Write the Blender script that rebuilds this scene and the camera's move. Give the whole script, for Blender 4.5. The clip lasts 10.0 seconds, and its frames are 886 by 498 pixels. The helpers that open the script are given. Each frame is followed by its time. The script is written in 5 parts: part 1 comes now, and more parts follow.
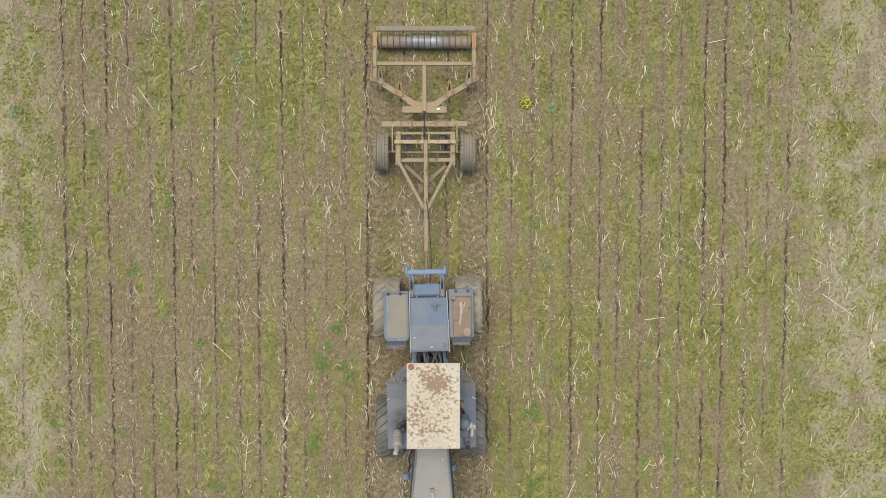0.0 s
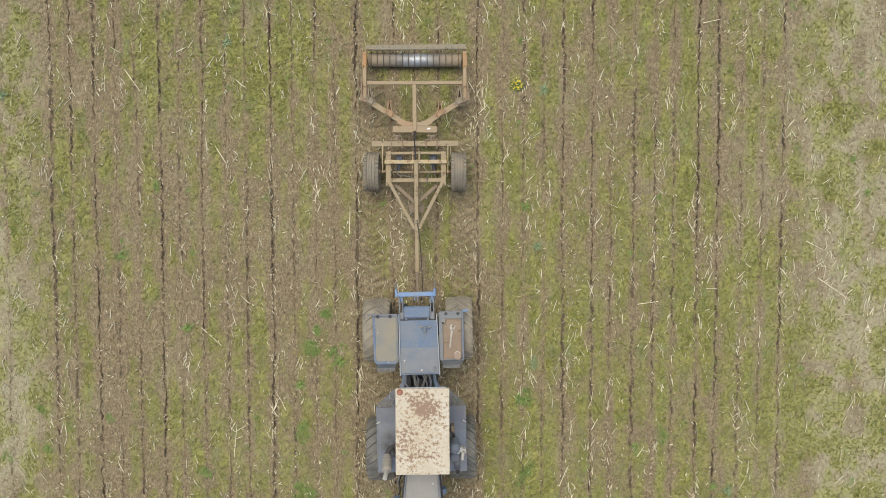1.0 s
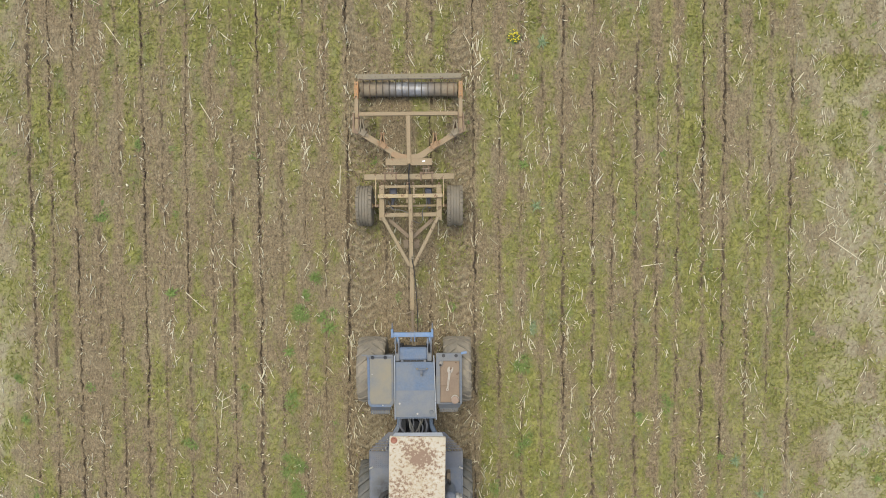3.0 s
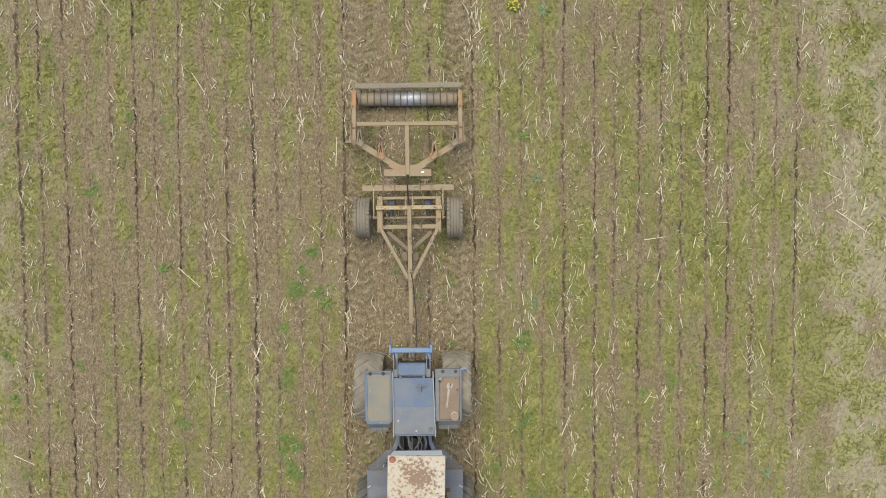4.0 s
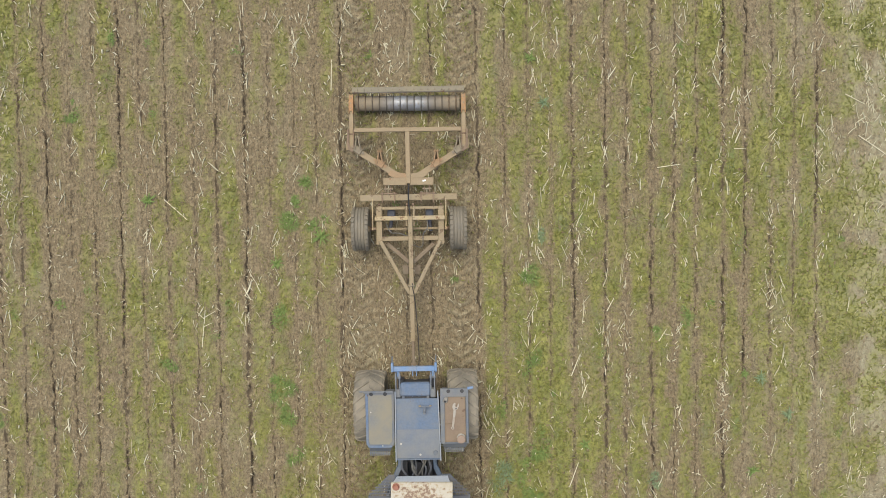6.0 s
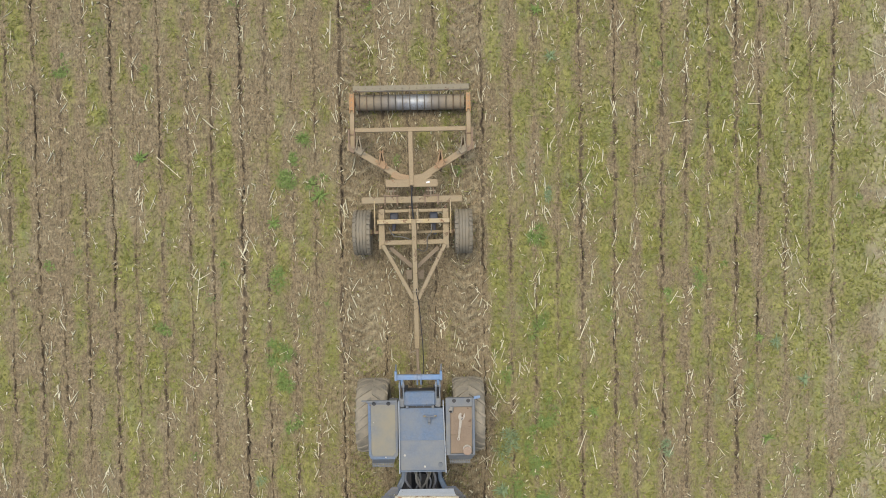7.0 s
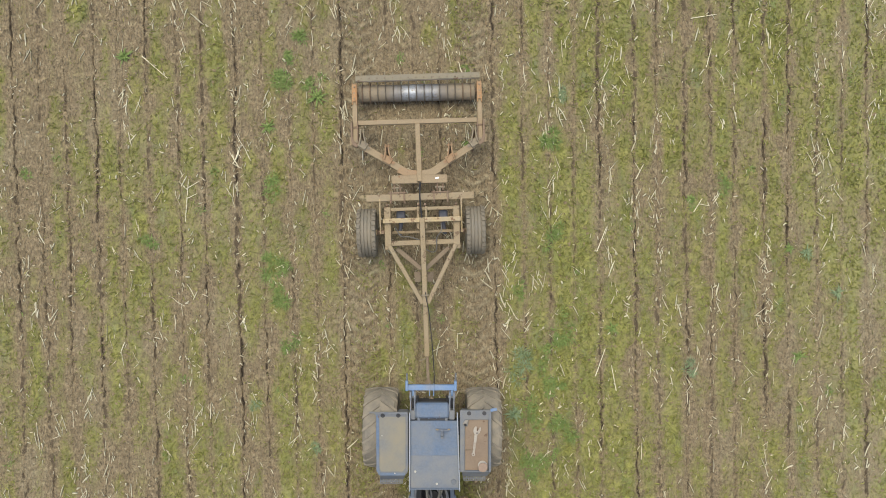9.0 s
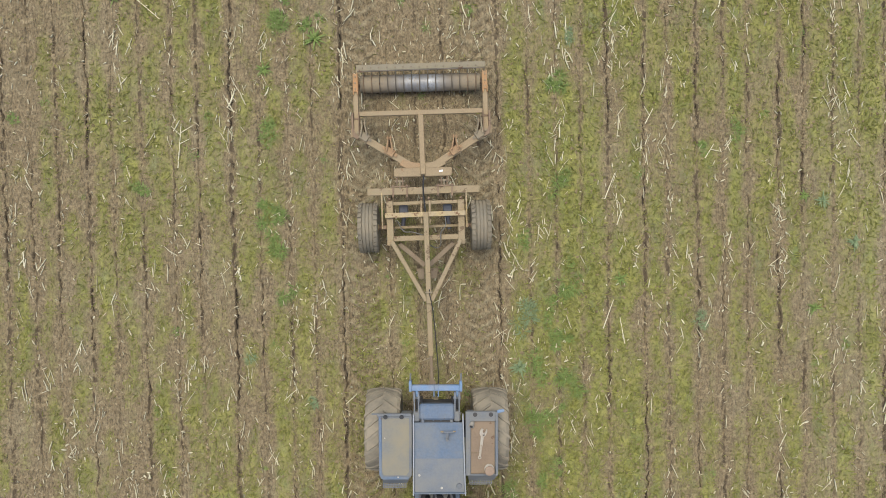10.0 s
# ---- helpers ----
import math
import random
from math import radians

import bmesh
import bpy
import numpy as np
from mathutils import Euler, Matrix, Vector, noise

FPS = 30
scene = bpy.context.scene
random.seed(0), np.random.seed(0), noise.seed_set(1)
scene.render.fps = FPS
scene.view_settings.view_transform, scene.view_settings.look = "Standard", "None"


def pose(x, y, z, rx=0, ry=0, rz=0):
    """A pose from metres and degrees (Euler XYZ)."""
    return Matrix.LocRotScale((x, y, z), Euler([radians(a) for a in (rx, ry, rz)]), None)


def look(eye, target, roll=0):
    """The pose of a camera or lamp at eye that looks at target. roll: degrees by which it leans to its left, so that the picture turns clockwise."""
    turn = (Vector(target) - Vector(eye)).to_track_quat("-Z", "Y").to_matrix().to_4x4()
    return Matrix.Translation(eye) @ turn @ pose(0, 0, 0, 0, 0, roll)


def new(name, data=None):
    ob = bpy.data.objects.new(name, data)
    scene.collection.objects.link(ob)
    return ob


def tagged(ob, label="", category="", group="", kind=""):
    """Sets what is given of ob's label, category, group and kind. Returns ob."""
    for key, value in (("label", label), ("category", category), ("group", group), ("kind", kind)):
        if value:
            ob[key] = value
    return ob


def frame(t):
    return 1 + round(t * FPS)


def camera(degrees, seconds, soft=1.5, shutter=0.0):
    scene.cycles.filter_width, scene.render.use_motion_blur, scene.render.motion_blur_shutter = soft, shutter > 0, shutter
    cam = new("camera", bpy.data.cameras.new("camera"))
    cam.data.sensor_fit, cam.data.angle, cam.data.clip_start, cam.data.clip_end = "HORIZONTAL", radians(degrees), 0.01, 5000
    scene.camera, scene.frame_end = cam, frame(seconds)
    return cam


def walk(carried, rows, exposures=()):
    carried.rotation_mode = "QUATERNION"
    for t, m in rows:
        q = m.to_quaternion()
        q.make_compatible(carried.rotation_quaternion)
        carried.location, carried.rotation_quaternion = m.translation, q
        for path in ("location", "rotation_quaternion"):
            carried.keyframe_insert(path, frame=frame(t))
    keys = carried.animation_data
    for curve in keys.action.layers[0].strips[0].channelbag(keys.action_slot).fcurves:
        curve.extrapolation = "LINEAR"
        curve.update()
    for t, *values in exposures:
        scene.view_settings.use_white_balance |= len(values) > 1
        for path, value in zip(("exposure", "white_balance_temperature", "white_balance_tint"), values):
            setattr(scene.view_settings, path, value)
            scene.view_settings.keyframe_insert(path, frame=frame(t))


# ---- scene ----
SECONDS = 10.0
cam = camera(58, SECONDS, 0.8)
PATH = [
    (0, pose(0.000, 0.000, 18.610, -2.748, 0.071, 0.000)),
    (0.5, pose(0.145, -0.179, 18.513, -2.778, 0.121, -0.061)),
    (1, pose(0.293, -0.324, 18.420, -2.935, 0.299, -0.093)),
    (1.5, pose(0.369, -0.594, 18.301, -2.733, 0.342, -0.179)),
    (2, pose(0.364, -0.826, 18.101, -2.748, 0.263, -0.247)),
    (2.5, pose(0.415, -1.014, 17.883, -2.903, 0.321, -0.263)),
    (4, pose(0.381, -1.902, 17.329, -2.703, 0.129, -0.424)),
    (4.5, pose(0.296, -2.253, 17.121, -2.606, -0.087, -0.529)),
    (5, pose(0.221, -2.668, 16.905, -2.449, -0.252, -0.553)),
    (5.5, pose(0.195, -3.119, 16.683, -2.211, -0.370, -0.611)),
    (7, pose(0.121, -4.392, 15.866, -2.115, -0.346, -0.772)),
    (7.5, pose(0.042, -4.825, 15.631, -2.094, -0.471, -0.827)),
    (8, pose(-0.028, -5.305, 15.387, -1.935, -0.616, -0.845)),
    (8.5, pose(-0.068, -5.778, 15.111, -1.874, -0.637, -0.947)),
    (9, pose(-0.125, -6.233, 14.835, -1.905, -0.698, -1.000)),
    (9.5, pose(-0.128, -6.664, 14.578, -2.095, -0.584, -1.012)),
    (10, pose(-0.142, -7.204, 14.336, -1.857, -0.575, -1.045)),
]
TRACTOR_RUN = [
    (0, -0.236, -2.729, 1.121),
    (0.5, -0.240, -3.157, 0.994),
    (1, -0.228, -3.573, 1.187),
    (1.5, -0.211, -3.978, 0.635),
    (2, -0.220, -4.418, 0.203),
    (2.5, -0.192, -4.823, 0.058),
    (4, -0.191, -6.092, 0.022),
    (4.5, -0.198, -6.466, 0.000),
    (5, -0.187, -6.869, 0.109),
    (5.5, -0.175, -7.340, 0.235),
    (7, -0.148, -8.669, -0.047),
    (7.5, -0.127, -9.105, -0.524),
    (8, -0.125, -9.551, -0.707),
    (8.5, -0.116, -10.001, -0.812),
    (9, -0.108, -10.434, -1.092),
    (9.5, -0.082, -10.859, -0.950),
    (10, -0.076, -11.298, -0.951),
]
ROLLER_RUN = [
    (0, -0.433, 2.670, -0.329),
    (0.5, -0.426, 2.248, -0.209),
    (1, -0.418, 1.834, -0.200),
    (1.5, -0.418, 1.426, 0.051),
    (2, -0.417, 0.977, -0.096),
    (2.5, -0.405, 0.576, -0.007),
    (4, -0.383, -0.679, -0.166),
    (4.5, -0.392, -1.065, 0.000),
    (5, -0.399, -1.469, 0.161),
    (5.5, -0.394, -1.940, -0.105),
    (7, -0.374, -3.278, 0.158),
    (7.5, -0.371, -3.715, 0.236),
    (8, -0.378, -4.166, 0.419),
    (8.5, -0.366, -4.611, 0.493),
    (9, -0.358, -5.045, 0.461),
    (9.5, -0.331, -5.474, 0.444),
    (10, -0.335, -5.912, 0.481),
]
walk(cam, PATH)

# ---- sky and light: overcast day ----
world = bpy.data.worlds.new("sky")
scene.world = world
world.use_nodes = True
wn = world.node_tree
sky = wn.nodes.new("ShaderNodeTexSky")
sky.sky_type, sky.sun_disc = "NISHITA", False
sky.sun_elevation, sky.sun_rotation = radians(72), radians(-18)
sky.air_density, sky.dust_density, sky.ozone_density = 1.0, 4.0, 1.0
wn.links.new(sky.outputs[0], wn.nodes["Background"].inputs[0])
wn.nodes["Background"].inputs[1].default_value = 0.12
sun = new("sun", bpy.data.lights.new("sun", "SUN"))
sun.data.energy, sun.data.angle, sun.data.color = 1.6, radians(50), (1.0, 0.963, 0.775)
sun.matrix_world = look((-3, 9, 30), (0, 0, 0))
scene.view_settings.exposure = 0.43


# ---- materials ----
def tree(name, rough=0.7, metal=0.0):
    m = bpy.data.materials.new(name)
    m.use_nodes = True
    n, k = m.node_tree.nodes, m.node_tree.links
    b = n["Principled BSDF"]
    b.inputs["Roughness"].default_value, b.inputs["Metallic"].default_value = rough, metal
    return m, n, k, b


def coords(n, k, scale=(1, 1, 1)):
    c = n.new("ShaderNodeTexCoord")
    mp = n.new("ShaderNodeMapping")
    mp.inputs["Scale"].default_value = scale
    k.new(c.outputs["Object"], mp.inputs[0])
    return mp.outputs[0]


def noisy(n, k, co, scale, detail=5.0, rough=0.6):
    t = n.new("ShaderNodeTexNoise")
    t.inputs["Scale"].default_value, t.inputs["Detail"].default_value = scale, detail
    t.inputs["Roughness"].default_value = rough
    k.new(co, t.inputs["Vector"])
    return t.outputs[0]


def ramp(n, k, fac, lo, hi):
    r = n.new("ShaderNodeMapRange")
    r.inputs[1].default_value, r.inputs[2].default_value = lo, hi
    k.new(fac, r.inputs[0])
    return r.outputs[0]


def mix(n, k, fac, a, b, mode="MIX"):
    x = n.new("ShaderNodeMix")
    x.data_type, x.blend_type = "RGBA", mode
    for sock, v in ((x.inputs[0], fac), (x.inputs[6], a), (x.inputs[7], b)):
        if isinstance(v, (int, float)):
            sock.default_value = v
        elif isinstance(v, tuple):
            sock.default_value = (*v, 1.0)
        else:
            k.new(v, sock)
    return x.outputs[2]


def calc(n, k, op, a, b, clamp=True):
    x = n.new("ShaderNodeMath")
    x.operation = op
    x.use_clamp = clamp
    for sock, v in zip(x.inputs, (a, b)):
        if isinstance(v, (int, float)):
            sock.default_value = v
        else:
            k.new(v, sock)
    return x.outputs[0]


def bump(n, k, b, h, strength, dist):
    x = n.new("ShaderNodeBump")
    x.inputs["Strength"].default_value, x.inputs["Distance"].default_value = strength, dist
    k.new(h, x.inputs["Height"])
    k.new(x.outputs[0], b.inputs["Normal"])


def worn(name, base, dust, dusty=0.5, rust=None, rusty=0.0, rough=0.6, metal=0.0, scale=6.0, vary=0.12):
    """Painted or bare metal under dust, with rust patches."""
    m, n, k, b = tree(name, rough, metal)
    co = coords(n, k)
    broad, fine = noisy(n, k, co, scale * 0.5, 6, 0.65), noisy(n, k, co, scale * 9, 4, 0.6)
    c = mix(n, k, ramp(n, k, fine, 0.3, 0.7), tuple(v * (1 - vary) for v in base), tuple(min(1, v * (1 + vary)) for v in base))
    d = calc(n, k, "MULTIPLY", ramp(n, k, broad, 0.62 - dusty * 0.5, 0.8 - dusty * 0.3), min(1.0, dusty + 0.25))
    c = mix(n, k, d, c, dust)
    if rust:
        r = ramp(n, k, noisy(n, k, co, scale * 1.3, 8, 0.7), 0.66 - rusty * 0.3, 0.70 - rusty * 0.3)
        c = mix(n, k, r, c, mix(n, k, fine, tuple(v * 0.7 for v in rust), rust))
    k.new(c, b.inputs["Base Color"])
    k.new(ramp(n, k, broad, -0.6, 0.9), b.inputs["Roughness"])
    b.inputs["Roughness"].default_value = rough
    bump(n, k, b, fine, 0.12, 0.003)
    return m


BLUE = worn("dusty_blue_paint", (0.100, 0.152, 0.24), (0.215, 0.222, 0.218), 0.5, (0.16, 0.09, 0.05), 0.05, 0.5, scale=3)
DUSTY_BLUE = worn("dust_greyed_blue_paint", (0.128, 0.158, 0.21), (0.22, 0.225, 0.22), 0.62, (0.16, 0.09, 0.05), 0.04, 0.55, scale=4)
BLUE_GREY = worn("faded_blue_grey_paint", (0.125, 0.148, 0.182), (0.215, 0.208, 0.185), 0.55, (0.15, 0.09, 0.05), 0.06, 0.55)
BRIGHT_BLUE = worn("bright_blue_paint", (0.15, 0.25, 0.42), (0.27, 0.29, 0.32), 0.35, (0.16, 0.09, 0.05), 0.05, 0.5)
HOOD_GREY = worn("dusty_grey_hood", (0.22, 0.22, 0.215), (0.31, 0.285, 0.24), 0.7, (0.15, 0.09, 0.05), 0.03, 0.6, scale=3)
DUST_LID = worn("dust_covered_lid", (0.165, 0.172, 0.175), (0.25, 0.226, 0.165), 0.74, None, 0, 0.85, scale=3)
RUST_TRAY = worn("rusty_tray", (0.20, 0.145, 0.10), (0.26, 0.20, 0.14), 0.55, (0.15, 0.09, 0.055), 0.15, 0.85)
OCHRE = worn("dusty_ochre_paint", (0.275, 0.208, 0.115), (0.305, 0.25, 0.165), 0.55, (0.18, 0.12, 0.07), 0.3, 0.85, scale=5, vary=0.22)
REAR_OCHRE = worn("dusty_tan_paint", (0.285, 0.212, 0.122), (0.315, 0.25, 0.16), 0.55, (0.28, 0.165, 0.085), 0.12, 0.85, scale=4, vary=0.2)
ORANGE = worn("orange_paint", (0.40, 0.215, 0.09), (0.33, 0.245, 0.155), 0.45, (0.2, 0.1, 0.05), 0.18, 0.7, scale=9, vary=0.3)
RUSTY = worn("rusted_steel", (0.19, 0.125, 0.08), (0.27, 0.21, 0.145), 0.45, (0.12, 0.07, 0.045), 0.2, 0.8, vary=0.3)
YELLOW = worn("faded_yellow_paint", (0.42, 0.32, 0.16), (0.36, 0.30, 0.21), 0.55, (0.22, 0.125, 0.065), 0.32, 0.75, scale=9, vary=0.3)
STEEL = worn("grey_steel", (0.225, 0.188, 0.132), (0.29, 0.24, 0.155), 0.5, (0.15, 0.09, 0.05), 0.15, 0.75, 0.0)
DARK = worn("oily_dark_metal", (0.035, 0.037, 0.042), (0.12, 0.10, 0.08), 0.3, None, 0, 0.6)
# black for a pipe mouth: the shade of its hollow as a colour
HOLLOW_BLACK = worn("shaded_hollow_black", (0.012, 0.012, 0.013), (0.03, 0.028, 0.026), 0.2, None, 0, 0.95)
HOSE = worn("black_rubber_hose", (0.02, 0.02, 0.022), (0.12, 0.1, 0.08), 0.2, None, 0, 0.6)
GREY_HOSE = worn("grey_rubber_hose", (0.16, 0.16, 0.15), (0.2, 0.18, 0.14), 0.3, None, 0, 0.7)
CHROME = worn("bright_steel", (0.52, 0.50, 0.45), (0.45, 0.40, 0.33), 0.3, None, 0, 0.4, 0.3)
TOOL_STEEL = worn("worn_tool_steel", (0.42, 0.39, 0.34), (0.34, 0.28, 0.21), 0.35, (0.25, 0.16, 0.10), 0.16, 0.4, 0.3, scale=12)
WHITE = worn("off_white_paint", (0.80, 0.81, 0.82), (0.66, 0.64, 0.60), 0.25, (0.25, 0.13, 0.07), 0.03, 0.5)
TYRE = worn("dusty_tyre_rubber", (0.128, 0.119, 0.10), (0.28, 0.245, 0.185), 0.7, None, 0, 0.9)
ROAD_TYRE = worn("grey_tyre_rubber", (0.165, 0.148, 0.115), (0.245, 0.21, 0.15), 0.6, None, 0, 0.9)
EDGE_GREY = worn("pale_worn_edge", (0.30, 0.33, 0.37), (0.33, 0.32, 0.29), 0.4, (0.16, 0.09, 0.05), 0.05, 0.5)
TYRE_GREY = worn("grey_lug_tyre_rubber", (0.085, 0.088, 0.085), (0.20, 0.19, 0.16), 0.55, None, 0, 0.9)
STEP_DARK = worn("dark_blue_grey_mesh", (0.13, 0.145, 0.175), (0.20, 0.19, 0.18), 0.4, None, 0, 0.6)
DRAB = worn("drab_rusted_steel", (0.185, 0.135, 0.088), (0.24, 0.195, 0.135), 0.5, (0.11, 0.07, 0.045), 0.15, 0.85, vary=0.3)
WARM_RUST = worn("light_rust", (0.33, 0.20, 0.105), (0.30, 0.24, 0.15), 0.45, (0.17, 0.09, 0.05), 0.15, 0.8, vary=0.3)
LENS = worn("amber_lens", (0.30, 0.12, 0.075), (0.36, 0.24, 0.18), 0.4, None, 0, 0.4)


def roof_paint():
    m, n, k, b = tree("cream_roof_paint_with_rust", 0.6)
    co = coords(n, k)
    fine, mid, big = noisy(n, k, co, 60, 5, 0.7), noisy(n, k, co, 15, 8, 0.68), noisy(n, k, co, 2.4, 3, 0.5)
    cream = mix(n, k, ramp(n, k, fine, 0.3, 0.7), (0.41, 0.355, 0.255), (0.51, 0.455, 0.345))
    cream = mix(n, k, ramp(n, k, big, 0.35, 0.65), cream, (0.53, 0.50, 0.42))
    d = n.new("ShaderNodeVectorMath")
    d.operation = "DISTANCE"
    k.new(co, d.inputs[0])
    d.inputs[1].default_value = (0.03, -0.66, 2.74)
    blot = n.new("ShaderNodeMapRange")
    blot.inputs[1].default_value, blot.inputs[2].default_value, blot.inputs[3].default_value, blot.inputs[4].default_value = 0.10, 0.34, 0.095, 0.0
    k.new(d.outputs["Value"], blot.inputs[0])
    v = calc(n, k, "ADD", calc(n, k, "MULTIPLY", mid, 0.75), calc(n, k, "MULTIPLY", big, 0.35))
    v = calc(n, k, "ADD", v, blot.outputs[0])
    # the rust thins out away from a broad patch in the middle
    away = n.new("ShaderNodeVectorMath")
    away.operation = "DISTANCE"
    k.new(coords(n, k, (2.2, 1.25, 0)), away.inputs[0])
    away.inputs[1].default_value = (-0.22, -1.5, 0)
    clean = n.new("ShaderNodeMapRange")
    clean.inputs[1].default_value, clean.inputs[2].default_value, clean.inputs[3].default_value, clean.inputs[4].default_value = 0.55, 1.3, 0.0, 0.06
    k.new(away.outputs["Value"], clean.inputs[0])
    v = calc(n, k, "SUBTRACT", v, clean.outputs[0])
    c = mix(n, k, calc(n, k, "MULTIPLY", ramp(n, k, v, 0.49, 0.57), 0.68), cream, (0.38, 0.285, 0.165))
    rust = mix(n, k, fine, (0.16, 0.10, 0.068), (0.28, 0.18, 0.12))
    c = mix(n, k, calc(n, k, "MULTIPLY", ramp(n, k, v, 0.580, 0.598), 0.9), c, rust)
    k.new(c, b.inputs["Base Color"])
    bump(n, k, b, mid, 0.3, 0.004)
    return m


ROOF = roof_paint()


def sooty_fender():
    """Fender paint with the exhaust's soot round the muffler."""
    m = worn("sooty_blue_grey_paint", (0.125, 0.15, 0.195), (0.215, 0.21, 0.195), 0.5, (0.15, 0.09, 0.05), 0.05, 0.55)
    n, k = m.node_tree.nodes, m.node_tree.links
    b = n["Principled BSDF"]
    paint = b.inputs["Base Color"].links[0].from_socket
    d = n.new("ShaderNodeVectorMath")
    d.operation = "DISTANCE"
    co = coords(n, k)
    k.new(co, d.inputs[0])
    d.inputs[1].default_value = (-0.70, -1.80, 1.5)
    soot = n.new("ShaderNodeMapRange")
    soot.inputs[1].default_value, soot.inputs[2].default_value, soot.inputs[3].default_value, soot.inputs[4].default_value = 0.08, 0.36, 0.9, 0.0
    k.new(d.outputs["Value"], soot.inputs[0])
    k.new(mix(n, k, calc(n, k, "MULTIPLY", soot.outputs[0], ramp(n, k, noisy(n, k, co, 6, 4), 0.2, 0.6)), paint, (0.025, 0.025, 0.027)), b.inputs["Base Color"])
    return m


SOOTY = sooty_fender()


def drum_steel():
    """Polished by the soil in the middle, its sheen put into the colour; dusty and rusty to the ends."""
    m, n, k, b = tree("polished_drum_steel_painted_sheen", 0.5)
    co = coords(n, k)
    s = n.new("ShaderNodeSeparateXYZ")
    k.new(co, s.inputs[0])
    a = n.new("ShaderNodeMath")
    a.operation = "ABSOLUTE"
    k.new(s.outputs[0], a.inputs[0])
    wob = calc(n, k, "MULTIPLY", noisy(n, k, coords(n, k, (3, 1, 1)), 3, 3), 0.5)
    far = ramp(n, k, calc(n, k, "ADD", calc(n, k, "SUBTRACT", a.outputs[0], 0.2), wob), 0.3, 0.8)
    # rubbed and dark bands; the pale blue paints in the sky's reflection
    band = ramp(n, k, noisy(n, k, coords(n, k, (2.6, 0.5, 0.5)), 1.9, 2), 0.44, 0.60)
    bright = calc(n, k, "MULTIPLY", calc(n, k, "SUBTRACT", 1.0, ramp(n, k, a.outputs[0], 0.12, 0.55)), calc(n, k, "ADD", band, 0.35))
    c = mix(n, k, bright, (0.150, 0.142, 0.138), (0.36, 0.39, 0.435))
    c = mix(n, k, far, c, (0.27, 0.225, 0.16))
    k.new(mix(n, k, ramp(n, k, noisy(n, k, co, 26, 5), 0.52, 0.68), c, (0.20, 0.175, 0.145)), b.inputs["Base Color"])
    k.new(calc(n, k, "MULTIPLY", bright, 0.28), b.inputs["Metallic"])
    k.new(ramp(n, k, far, -0.8, 1.1), b.inputs["Roughness"])
    return m


DRUM = drum_steel()


def leafy(name, a, b_, rough=0.7):
    m, n, k, b = tree(name, rough)
    g = n.new("ShaderNodeNewGeometry")
    c = mix(n, k, g.outputs["Random Per Island"], a, b_)
    k.new(mix(n, k, ramp(n, k, noisy(n, k, coords(n, k), 2.0, 3), 0.35, 0.65), c, mix(n, k, 0.5, a, b_)), b.inputs["Base Color"])
    return m


GRASS = leafy("low_grass_blades", (0.12, 0.138, 0.028), (0.35, 0.345, 0.095))
WEED = leafy("weed_leaves", (0.10, 0.165, 0.036), (0.235, 0.31, 0.09))
BLUE_WEED = leafy("blue_green_leaves", (0.12, 0.18, 0.085), (0.27, 0.34, 0.185))
FLOWER = leafy("yellow_petals", (0.65, 0.52, 0.03), (0.75, 0.65, 0.08))
STRAW = leafy("dry_straw", (0.47, 0.42, 0.27), (0.84, 0.80, 0.63), 0.8)
FIBRE = leafy("dead_grass_fibres", (0.20, 0.165, 0.10), (0.46, 0.40, 0.27), 0.9)
CLOD = leafy("soil_crumbs", (0.12, 0.092, 0.054), (0.33, 0.265, 0.16), 0.95)


